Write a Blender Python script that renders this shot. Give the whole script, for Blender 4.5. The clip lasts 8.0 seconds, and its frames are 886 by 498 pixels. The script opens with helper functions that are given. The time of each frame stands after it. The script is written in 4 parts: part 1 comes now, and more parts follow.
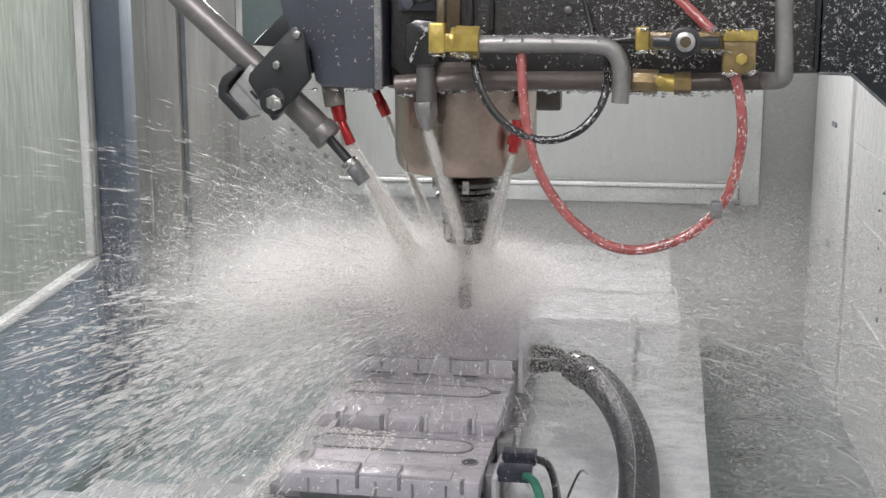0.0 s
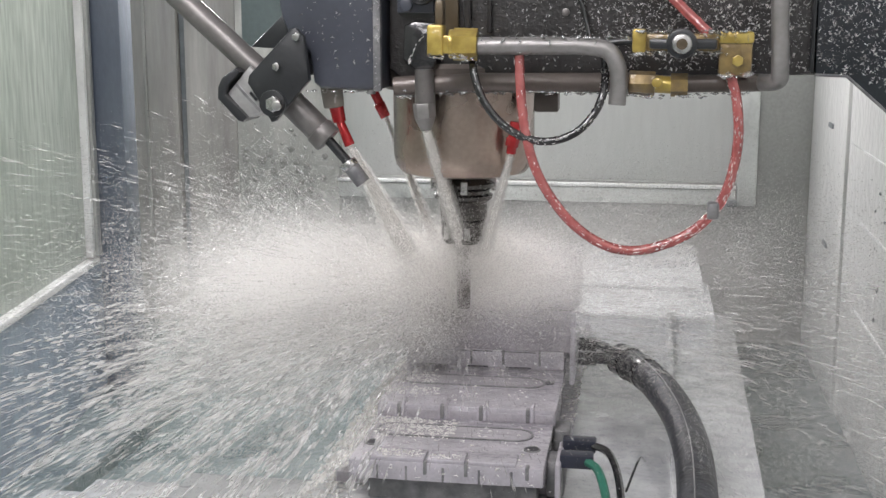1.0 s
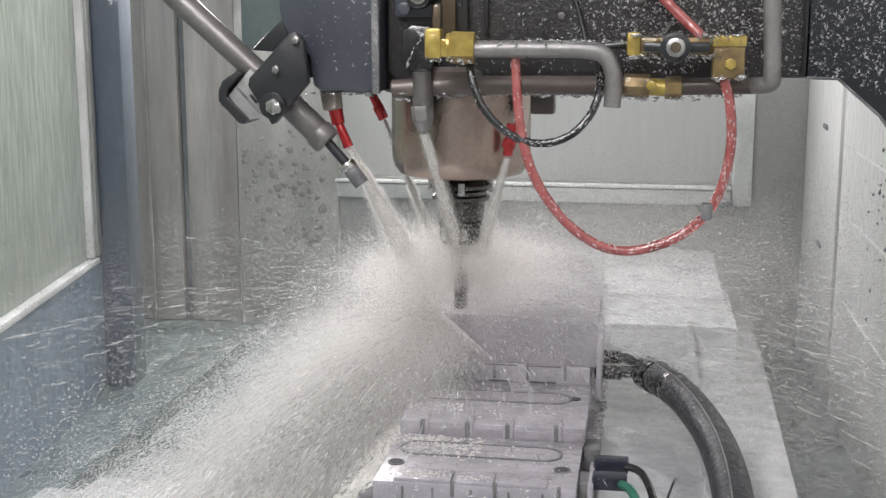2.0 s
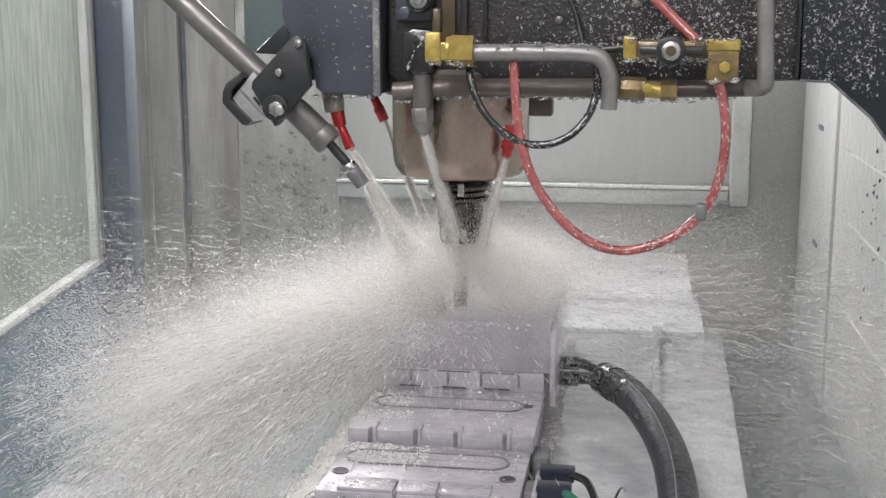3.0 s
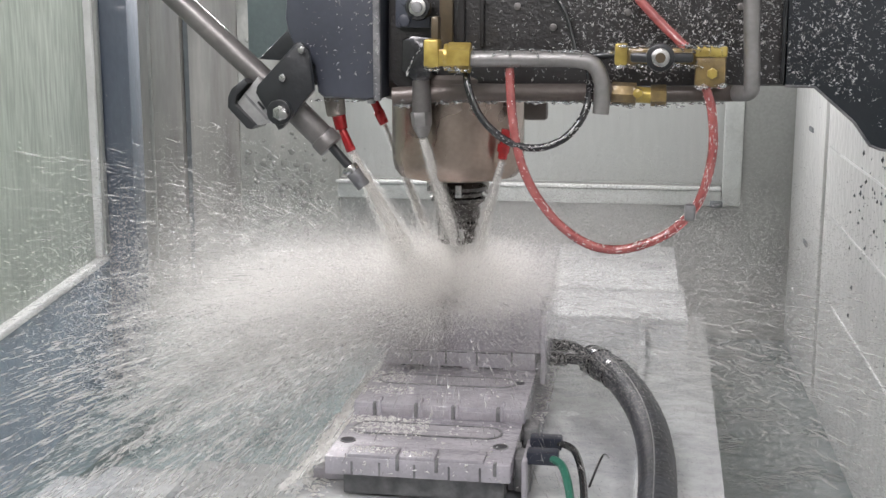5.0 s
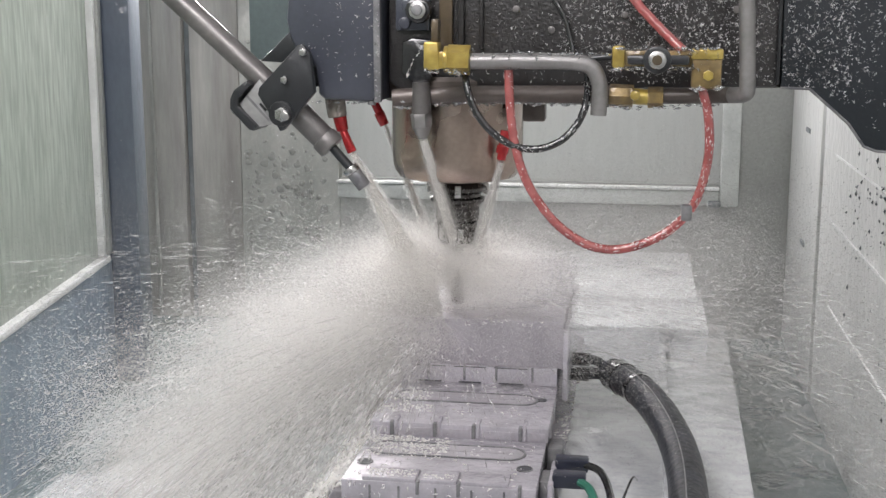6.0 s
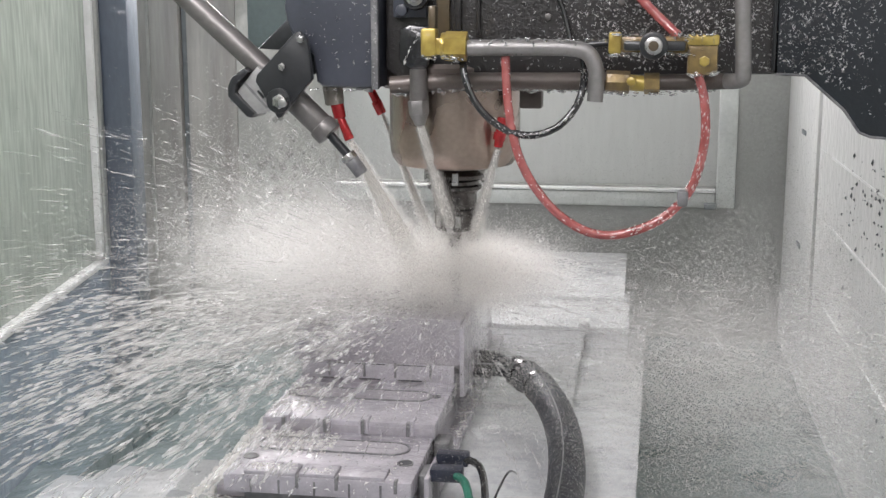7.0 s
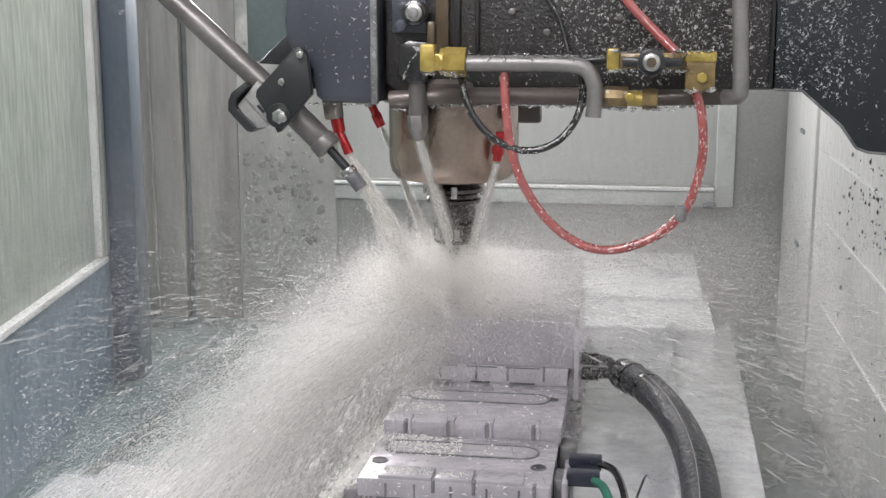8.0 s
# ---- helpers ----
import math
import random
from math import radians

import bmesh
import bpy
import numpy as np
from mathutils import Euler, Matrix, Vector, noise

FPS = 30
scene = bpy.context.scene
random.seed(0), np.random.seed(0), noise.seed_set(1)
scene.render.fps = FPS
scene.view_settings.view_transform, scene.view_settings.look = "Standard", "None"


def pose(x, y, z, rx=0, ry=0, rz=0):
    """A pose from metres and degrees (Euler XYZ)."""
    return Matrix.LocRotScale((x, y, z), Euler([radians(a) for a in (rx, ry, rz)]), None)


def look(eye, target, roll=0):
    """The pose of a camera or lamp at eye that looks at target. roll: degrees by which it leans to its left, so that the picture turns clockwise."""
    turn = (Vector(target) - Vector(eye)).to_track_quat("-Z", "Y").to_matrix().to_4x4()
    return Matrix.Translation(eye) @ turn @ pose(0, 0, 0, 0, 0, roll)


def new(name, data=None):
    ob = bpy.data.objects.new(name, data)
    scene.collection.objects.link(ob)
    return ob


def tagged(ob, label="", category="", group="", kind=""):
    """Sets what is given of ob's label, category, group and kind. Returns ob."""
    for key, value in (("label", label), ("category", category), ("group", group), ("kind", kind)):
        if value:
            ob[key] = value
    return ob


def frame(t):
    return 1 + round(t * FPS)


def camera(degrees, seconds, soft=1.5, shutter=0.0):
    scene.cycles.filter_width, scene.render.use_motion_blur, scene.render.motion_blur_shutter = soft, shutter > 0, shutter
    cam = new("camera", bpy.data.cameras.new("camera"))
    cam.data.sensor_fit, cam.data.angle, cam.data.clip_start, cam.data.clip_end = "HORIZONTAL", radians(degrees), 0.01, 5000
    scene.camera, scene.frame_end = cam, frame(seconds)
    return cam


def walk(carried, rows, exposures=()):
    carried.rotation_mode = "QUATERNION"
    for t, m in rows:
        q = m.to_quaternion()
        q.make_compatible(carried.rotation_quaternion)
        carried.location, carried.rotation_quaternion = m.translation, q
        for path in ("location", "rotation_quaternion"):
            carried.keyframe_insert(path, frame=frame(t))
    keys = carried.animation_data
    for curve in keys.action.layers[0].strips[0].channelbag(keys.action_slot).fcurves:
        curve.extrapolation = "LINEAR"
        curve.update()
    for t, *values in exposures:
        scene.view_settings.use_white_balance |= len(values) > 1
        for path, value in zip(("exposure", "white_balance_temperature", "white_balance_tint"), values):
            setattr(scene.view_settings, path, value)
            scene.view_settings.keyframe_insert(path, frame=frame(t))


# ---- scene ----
cam = camera(39.23, 8.0, soft=1.45)
PATH = [
    (0, 0.2061, -1.4085, 0.4986, 9.374, 10.839),
    (0.5, 0.2070, -1.4139, 0.4996, 9.348, 10.835),
    (1, 0.2074, -1.4166, 0.5001, 9.298, 10.810),
    (1.5, 0.2087, -1.4245, 0.5016, 9.211, 10.786),
    (3, 0.2142, -1.4589, 0.5083, 9.176, 10.813),
    (3.5, 0.2163, -1.4722, 0.5109, 9.176, 10.822),
    (4, 0.2179, -1.4817, 0.5127, 9.135, 10.825),
    (4.5, 0.2200, -1.4948, 0.5152, 9.100, 10.834),
    (6, 0.2245, -1.5234, 0.5208, 9.070, 10.850),
    (6.5, 0.2256, -1.5300, 0.5220, 9.033, 10.837),
    (7, 0.2258, -1.5313, 0.5223, 8.943, 10.765),
    (7.5, 0.2262, -1.5340, 0.5228, 8.892, 10.760),
    (8, 0.2264, -1.5348, 0.5230, 8.902, 10.822),
]
walk(cam, [(t, pose(x, y, z, 90 - p, 0, w)) for t, x, y, z, w, p in PATH])

# ---- light: shop light in the windows, the machine's work lamp overhead ----
world = bpy.data.worlds.new("world")
scene.world = world
world.use_nodes = True
world.node_tree.nodes["Background"].inputs[0].default_value = (0.80, 0.88, 0.95, 1)
world.node_tree.nodes["Background"].inputs[1].default_value = 0.25
scene.view_settings.exposure = -0.29


def area(name, eye, target, w, h, power, colour):
    data = bpy.data.lights.new(name, "AREA")
    data.shape, data.size, data.size_y, data.energy, data.color = "RECTANGLE", w, h, power, colour
    ob = new(name, data)
    ob.matrix_world = look(eye, target)
    return ob


area("work_light", (-0.42, -0.72, 1.26), (-0.08, 0.12, 0.10), 0.8, 0.5, 30, (1.0, 0.952, 0.970))
area("front_light", (0.00, -1.45, 1.24), (-0.05, 0.2, 0.05), 0.8, 0.25, 9, (1.0, 0.957, 0.975))
area("rear_light", (-0.54, 1.17, 0.785), (0.05, -0.5, 0.05), 0.56, 0.42, 24, (1.0, 0.957, 0.975))
area("door_window_light", (-1.10, -0.1, 0.50), (0.3, 0.2, 0.30), 1.4, 0.8, 9, (0.97, 1.0, 1.0))
area("side_window_light", (0.0, 1.75, 0.5), (0.0, 0.0, 0.30), 1.0, 0.7, 9, (0.98, 1.0, 1.0))


# ---- materials ----
def material(name, colour, rough=0.5, metal=0.0, other=None, scale=20.0, fine=160.0, bump=0.15, wet=0.0, spread=0.5, transmit=0.0, depth=0.002, film=(45, 0.006), runs=1.0):
    m = bpy.data.materials.new(name)
    m.use_nodes = True
    n, l = m.node_tree.nodes, m.node_tree.links
    b = n["Principled BSDF"]
    co = n.new("ShaderNodeTexCoord")
    big, small = n.new("ShaderNodeTexNoise"), n.new("ShaderNodeTexNoise")
    for tex, s, d in ((big, scale, 5), (small, fine, 3)):
        tex.inputs["Scale"].default_value, tex.inputs["Detail"].default_value = s, d
        way = co.outputs["Object"]
        if runs != 1.0:  # stains drawn out downwards
            drawn = n.new("ShaderNodeMapping")
            drawn.inputs["Scale"].default_value = (1, 1, runs)
            l.new(way, drawn.inputs["Vector"])
            way = drawn.outputs["Vector"]
        l.new(way, tex.inputs["Vector"])
    ramp = n.new("ShaderNodeValToRGB")
    other = other or tuple(c * 0.72 for c in colour)
    ramp.color_ramp.elements[0].position, ramp.color_ramp.elements[1].position = 0.5 - spread / 2.6, 0.5 + spread / 2.6
    ramp.color_ramp.elements[0].color, ramp.color_ramp.elements[1].color = (*other, 1), (*colour, 1)
    l.new(big.outputs["Fac"], ramp.inputs["Fac"])
    grain = n.new("ShaderNodeMix")
    grain.data_type, grain.blend_type = "RGBA", "OVERLAY"
    grain.inputs["Factor"].default_value = 0.25
    l.new(ramp.outputs["Color"], grain.inputs["A"])
    l.new(small.outputs["Color"], grain.inputs["B"])
    bw = n.new("ShaderNodeRGBToBW")
    l.new(small.outputs["Color"], bw.inputs["Color"])
    l.new(bw.outputs["Val"], grain.inputs["B"])
    l.new(grain.outputs["Result"], b.inputs["Base Color"])
    rr = n.new("ShaderNodeMapRange")
    rr.inputs["To Min"].default_value, rr.inputs["To Max"].default_value = max(rough - 0.15, 0.03), min(rough + 0.15, 1)
    l.new(big.outputs["Fac"], rr.inputs["Value"])
    l.new(rr.outputs["Result"], b.inputs["Roughness"])
    b.inputs["Metallic"].default_value = metal
    b.inputs["Coat Weight"].default_value = wet
    b.inputs["Coat Roughness"].default_value = 0.03
    b.inputs["Transmission Weight"].default_value = transmit
    bp = n.new("ShaderNodeBump")
    bp.inputs["Strength"].default_value, bp.inputs["Distance"].default_value = bump, depth
    l.new(small.outputs["Fac"], bp.inputs["Height"])
    l.new(bp.outputs["Normal"], b.inputs["Normal"])
    if wet:
        sheet = n.new("ShaderNodeTexNoise")
        sheet.inputs["Scale"].default_value, sheet.inputs["Detail"].default_value = film[0], 2
        l.new(co.outputs["Object"], sheet.inputs["Vector"])
        fb = n.new("ShaderNodeBump")
        fb.inputs["Strength"].default_value, fb.inputs["Distance"].default_value = 0.8, film[1]
        l.new(sheet.outputs["Fac"], fb.inputs["Height"])
        l.new(fb.outputs["Normal"], b.inputs["Coat Normal"])
    return m


def wet_pane(name, colour, low=0.78, high=1.12):
    """Laminated window pane under running coolant: part clear, part milky film that lets light through."""
    m = bpy.data.materials.new(name)
    m.use_nodes = True
    n, l = m.node_tree.nodes, m.node_tree.links
    b = n["Principled BSDF"]
    co, sc = n.new("ShaderNodeTexCoord"), n.new("ShaderNodeMapping")
    sc.inputs["Scale"].default_value = (60, 60, 9)
    l.new(co.outputs["Object"], sc.inputs["Vector"])
    runs, blot = n.new("ShaderNodeTexNoise"), n.new("ShaderNodeTexNoise")
    runs.inputs["Scale"].default_value, runs.inputs["Detail"].default_value = 1.6, 4
    blot.inputs["Scale"].default_value, blot.inputs["Detail"].default_value = 4, 3
    l.new(sc.outputs["Vector"], runs.inputs["Vector"])
    l.new(co.outputs["Object"], blot.inputs["Vector"])
    ramp = n.new("ShaderNodeValToRGB")
    ramp.color_ramp.elements[0].position, ramp.color_ramp.elements[1].position = 0.35, 0.72
    ramp.color_ramp.elements[0].color = (*[c * low for c in colour], 1)
    ramp.color_ramp.elements[1].color = (*[min(c * high, 0.9) for c in colour], 1)
    l.new(runs.outputs["Fac"], ramp.inputs["Fac"])
    l.new(ramp.outputs["Color"], b.inputs["Base Color"])
    b.inputs["Roughness"].default_value = 0.12
    bp = n.new("ShaderNodeBump")
    bp.inputs["Strength"].default_value, bp.inputs["Distance"].default_value = 0.35, 0.002
    l.new(runs.outputs["Fac"], bp.inputs["Height"])
    l.new(bp.outputs["Normal"], b.inputs["Normal"])
    tr, mix = n.new("ShaderNodeBsdfTranslucent"), n.new("ShaderNodeMixShader")
    l.new(ramp.outputs["Color"], tr.inputs["Color"])
    mr = n.new("ShaderNodeMapRange")
    mr.inputs["To Min"].default_value, mr.inputs["To Max"].default_value = 0.35, 0.65
    l.new(blot.outputs["Fac"], mr.inputs["Value"])
    l.new(mr.outputs["Result"], mix.inputs["Fac"])
    l.new(b.outputs["BSDF"], mix.inputs[1])
    l.new(tr.outputs["BSDF"], mix.inputs[2])
    l.new(mix.outputs["Shader"], n["Material Output"].inputs["Surface"])
    return m


def water(name, colour, glow=0.55, veil=1.0):
    """Aerated coolant: white, scatters light through itself; veil: how much of what lies behind it hides."""
    m = bpy.data.materials.new(name)
    m.use_nodes = True
    n, l = m.node_tree.nodes, m.node_tree.links
    b = n["Principled BSDF"]
    b.inputs["Base Color"].default_value, b.inputs["Roughness"].default_value = (*colour, 1), 0.25
    tr, mix = n.new("ShaderNodeBsdfTranslucent"), n.new("ShaderNodeMixShader")
    tr.inputs["Color"].default_value = (*colour, 1)
    mix.inputs["Fac"].default_value = glow
    l.new(b.outputs["BSDF"], mix.inputs[1])
    l.new(tr.outputs["BSDF"], mix.inputs[2])
    if veil < 1:
        clear, thin = n.new("ShaderNodeBsdfTransparent"), n.new("ShaderNodeMixShader")
        thin.inputs["Fac"].default_value = veil
        l.new(clear.outputs["BSDF"], thin.inputs[1])
        l.new(mix.outputs["Shader"], thin.inputs[2])
        mix = thin
    l.new(mix.outputs["Shader"], n["Material Output"].inputs["Surface"])
    return m


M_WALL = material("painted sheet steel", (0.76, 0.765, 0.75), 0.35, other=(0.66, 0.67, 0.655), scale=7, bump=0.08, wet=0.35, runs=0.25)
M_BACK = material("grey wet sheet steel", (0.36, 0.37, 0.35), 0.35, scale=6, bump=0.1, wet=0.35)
M_STAIN = material("stained galvanised sheet", (0.48, 0.48, 0.45), 0.4, other=(0.33, 0.335, 0.31), scale=18, spread=0.5, wet=0.2, runs=0.5)
M_PANEL = material("streaked grey sheet", (0.46, 0.45, 0.42), 0.38, other=(0.27, 0.26, 0.24), scale=16, spread=0.55, wet=0.4, runs=0.12)
M_BLUE = material("blue-grey painted steel", (0.27, 0.335, 0.405), 0.35, other=(0.18, 0.235, 0.30), scale=14, wet=0.6, runs=0.2)
M_POST = material("navy painted post", (0.125, 0.15, 0.18), 0.4, other=(0.085, 0.105, 0.14), scale=8, wet=0.4, runs=0.3)
M_FLOOR = material("wet chip pan steel", (0.23, 0.285, 0.285), 0.3, other=(0.11, 0.15, 0.155), scale=9, bump=0.5, wet=0.9)
M_FRAME = material("white aluminium frame", (0.84, 0.85, 0.84), 0.35, scale=10)
M_FRAME_GREY = material("grey-green aluminium frame", (0.62, 0.645, 0.62), 0.35, scale=10)
M_RUBBER = material("grey rubber seal", (0.20, 0.22, 0.23), 0.6, scale=30)
M_PANE = wet_pane("wet door pane", (0.56, 0.60, 0.55))
M_PANE_SIDE = wet_pane("wet side pane", (0.60, 0.605, 0.59), 0.965, 1.02)
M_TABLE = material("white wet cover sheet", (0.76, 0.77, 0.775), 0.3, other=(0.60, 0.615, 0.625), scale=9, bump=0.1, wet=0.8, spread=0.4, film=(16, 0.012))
# near sheets' shade and dark reflections are put into the base colour
M_TABLE_SHADED = material("shaded wet cover sheet", (0.62, 0.63, 0.64), 0.22, other=(0.42, 0.435, 0.45), scale=9, bump=0.1, wet=1.0, spread=0.4, film=(16, 0.010))
M_PART = material("machined aluminium", (0.53, 0.505, 0.55), 0.45, metal=0.25, scale=30, fine=300, bump=0.12, wet=1.0, film=(75, 0.0042))
M_RAW = material("raw milled aluminium block", (0.48, 0.455, 0.49), 0.46, metal=0.3, scale=18, fine=240, bump=0.2, wet=0.35, film=(130, 0.0015))
# dark colour stands in for shade inside bores and cuts, which are solid
M_HOLE = material("shadowed bore", (0.10, 0.10, 0.11), 0.5, metal=0.5)
M_CAST = material("black wrinkle paint", (0.017, 0.0155, 0.0155), 0.42, other=(0.010, 0.009, 0.009), scale=12, fine=300, bump=0.7, wet=0.5)
M_SLATE = material("blue-black painted cover", (0.015, 0.020, 0.026), 0.42, scale=10, fine=260, bump=0.3, wet=0.4)
M_COVER = material("slate grey painted cover", (0.058, 0.064, 0.083), 0.4, scale=8, bump=0.15, wet=0.3)
M_GREEN = material("dark green-grey panel", (0.10, 0.13, 0.13), 0.5, scale=8)
M_BLACK = material("black anodised steel", (0.022, 0.024, 0.027), 0.35, scale=25, wet=0.3)
# also darkens the workpiece's near body and pocket lips in place of shade
M_EDGE = material("worn edge and shade grey steel", (0.28, 0.28, 0.28), 0.45, metal=0.3, other=(0.12, 0.12, 0.13), scale=60, bump=0.4)
M_STEEL = material("bright steel", (0.62, 0.61, 0.60), 0.28, metal=1.0, scale=40)
M_TUBE = material("zinc plated tube", (0.30, 0.29, 0.285), 0.45, metal=0.6, scale=25, bump=0.1, wet=0.3)
M_ARM = material("dull grey steel tube", (0.19, 0.18, 0.175), 0.42, metal=0.55, scale=25, bump=0.1, wet=0.2)
M_STRIP = material("dark brown strip", (0.10, 0.075, 0.045), 0.45, metal=0.4, scale=40, wet=0.5)
M_RUST = material("dull brown steel pipe", (0.135, 0.112, 0.10), 0.45, metal=0.3, scale=25, bump=0.3, wet=0.3)
M_NOSE = material("dark bronzed spindle nose", (0.43, 0.345, 0.29), 0.27, metal=0.9, other=(0.30, 0.25, 0.22), scale=6, bump=0.06, wet=0.2)
M_TOOL = material("blued tool steel", (0.16, 0.15, 0.145), 0.25, metal=0.9, scale=25)
M_BRASS = material("yellow brass", (0.52, 0.40, 0.10), 0.34, metal=0.5, other=(0.32, 0.225, 0.05), scale=60, bump=0.2, wet=0.7, film=(90, 0.003))
M_OLDBRASS = material("tarnished brass", (0.30, 0.21, 0.075), 0.4, metal=0.45, other=(0.12, 0.085, 0.04), scale=60, bump=0.4, wet=0.8, film=(90, 0.004))
M_RED = material("red anodised aluminium", (0.50, 0.025, 0.03), 0.25, metal=0.35, scale=40, wet=0.5)
M_REDHOSE = material("red translucent hose", (0.56, 0.17, 0.16), 0.16, other=(0.40, 0.09, 0.09), scale=70, bump=0.35, wet=1.0, transmit=0.4, film=(160, 0.002))
M_BLACKHOSE = material("black plastic hose", (0.016, 0.016, 0.018), 0.22, scale=30, wet=0.8)
M_CLEAR = material("milky plastic fitting", (0.42, 0.38, 0.34), 0.25, scale=40, transmit=0.3)
M_BLOCK = material("cast zinc block", (0.42, 0.42, 0.415), 0.4, metal=0.4, scale=30)
M_CONDUIT = material("wet dark blue-grey sleeve", (0.030, 0.033, 0.042), 0.5, other=(0.009, 0.010, 0.014), scale=22, spread=0.3, fine=110, bump=0.6, wet=0.22, film=(90, 0.012), depth=0.004)
M_NAVY = material("dark blue plastic plug", (0.020, 0.024, 0.042), 0.4, scale=40, wet=0.3)
M_GREENWIRE = material("green cable", (0.03, 0.16, 0.11), 0.35)
M_CHIP = material("bright metal swarf", (0.78, 0.77, 0.77), 0.28, metal=0.55, other=(0.40, 0.39, 0.39), scale=140, spread=0.3)
M_DROP = material("clear water drop", (0.85, 0.87, 0.88), 0.06, scale=40, bump=0.0, transmit=0.9)
M_SPOT = material("dark wet spot", (0.30, 0.305, 0.28), 0.2, scale=60, wet=0.6)
M_WATER = water("white coolant", (0.93, 0.92, 0.90))
M_MIST = water("coolant mist", (0.985, 0.97, 0.945), 0.5, 0.36)
M_VEIL = water("thin hanging mist", (0.96, 0.945, 0.93), 0.5, 0.155)
M_STREAK = water("flying coolant", (0.95, 0.94, 0.92), 0.55, 0.30)
M_FINE = water("fine flying drops", (0.95, 0.94, 0.92), 0.55, 0.20)
M_ROPE = water("torn coolant strands", (0.95, 0.94, 0.925), 0.5, 0.27)
M_PLUME = water("drifting coolant spray", (0.985, 0.97, 0.945), 0.5, 0.36)
M_CORE = water("dense coolant spray", (0.985, 0.97, 0.945), 0.5, 0.50)


# ---- mesh helpers ----
ORIGIN = {}


def thing(name, at, label, category, group="", kind=""):
    ob = tagged(new(name), label, category, group, kind)
    ob.location = at
    ob.empty_display_size = 0.05
    ORIGIN[ob.name] = Vector(at)
    return ob


def part(name, bm, mat, parent=None, label="", smooth=True):
    """One mesh object; given in world metres, kept in its thing's space."""
    o = ORIGIN.get(parent.name, Vector()) if parent else Vector()
    bmesh.ops.translate(bm, verts=bm.verts, vec=-o)
    me = bpy.data.meshes.new(name)
    bm.to_mesh(me)
    bm.free()
    if smooth:
        me.shade_smooth()
        me.set_sharp_from_angle(angle=radians(38))
    me.materials.append(mat)
    ob = new(name, me)
    if parent:
        ob.parent = parent
        ORIGIN[ob.name] = o
    return tagged(ob, label)


def box(x0, x1, y0, y1, z0, z1, bevel=0.0, bm=None, segs=2):
    own = bmesh.new()
    bmesh.ops.create_cube(own, size=1, matrix=Matrix.Translation(((x0 + x1) / 2, (y0 + y1) / 2, (z0 + z1) / 2)) @ Matrix.Diagonal((x1 - x0, y1 - y0, z1 - z0, 1)))
    if bevel:
        bmesh.ops.bevel(own, geom=own.edges[:], offset=bevel, segments=segs, affect="EDGES", profile=0.5)
    return merge(bm, own)


def merge(bm, own):
    if bm is None:
        return own
    me = bpy.data.meshes.new("scratch")
    own.to_mesh(me)
    own.free()
    bm.from_mesh(me)
    bpy.data.meshes.remove(me)
    return bm


def rod(a, b, r0, r1=None, seg=20, bm=None, bevel=0.0):
    a, b = Vector(a), Vector(b)
    r1 = r0 if r1 is None else r1
    own = bmesh.new()
    m = Matrix.Translation((a + b) / 2) @ (b - a).to_track_quat("Z", "Y").to_matrix().to_4x4()
    bmesh.ops.create_cone(own, cap_ends=True, segments=seg, radius1=r0, radius2=r1, depth=(b - a).length, matrix=m)
    if bevel:
        rim = [e for e in own.edges if any(len(f.verts) > 4 for f in e.link_faces)]
        bmesh.ops.bevel(own, geom=rim, offset=bevel, segments=2, affect="EDGES", profile=0.5)
    return merge(bm, own)


def prism(outline, y0, y1, bevel=0.0, bm=None):
    """An outline in x and z, thick from y0 to y1."""
    own = bmesh.new()
    front = own.faces.new([own.verts.new((x, y0, z)) for x, z in outline])
    back = bmesh.ops.extrude_face_region(own, geom=[front])
    bmesh.ops.translate(own, verts=[v for v in back["geom"] if isinstance(v, bmesh.types.BMVert)], vec=(0, y1 - y0, 0))
    bmesh.ops.recalc_face_normals(own, faces=own.faces[:])
    if bevel:
        rim = [e for e in own.edges if abs(e.verts[0].co.y - e.verts[1].co.y) < 1e-6]
        bmesh.ops.bevel(own, geom=rim, offset=bevel, segments=2, affect="EDGES", profile=0.5)
    return merge(bm, own)


def lathe(profile, cx=0.0, cy=0.0, seg=48, bm=None):
    """Radius and height pairs turned round a vertical axis."""
    own = bmesh.new()
    rings = []
    for r, z in profile:
        rings.append([own.verts.new((cx + r * math.cos(a), cy + r * math.sin(a), z)) for a in [2 * math.pi * i / seg for i in range(seg)]])
    for a, b in zip(rings, rings[1:]):
        for i in range(seg):
            own.faces.new((a[i], a[(i + 1) % seg], b[(i + 1) % seg], b[i]))
    own.faces.new(rings[0]), own.faces.new(rings[-1])
    bmesh.ops.recalc_face_normals(own, faces=own.faces[:])
    return merge(bm, own)


def smooth_path(points, steps=8):
    p = [Vector(points[0])] + [Vector(q) for q in points] + [Vector(points[-1])]
    out = []
    for i in range(1, len(p) - 2):
        for k in range(steps):
            t = k / steps
            a, b, c, d = p[i - 1], p[i], p[i + 1], p[i + 2]
            out.append(0.5 * (2 * b + (c - a) * t + (2 * a - 5 * b + 4 * c - d) * t * t + (3 * b - a - 3 * c + d) * t ** 3))
    return out + [p[-2]]


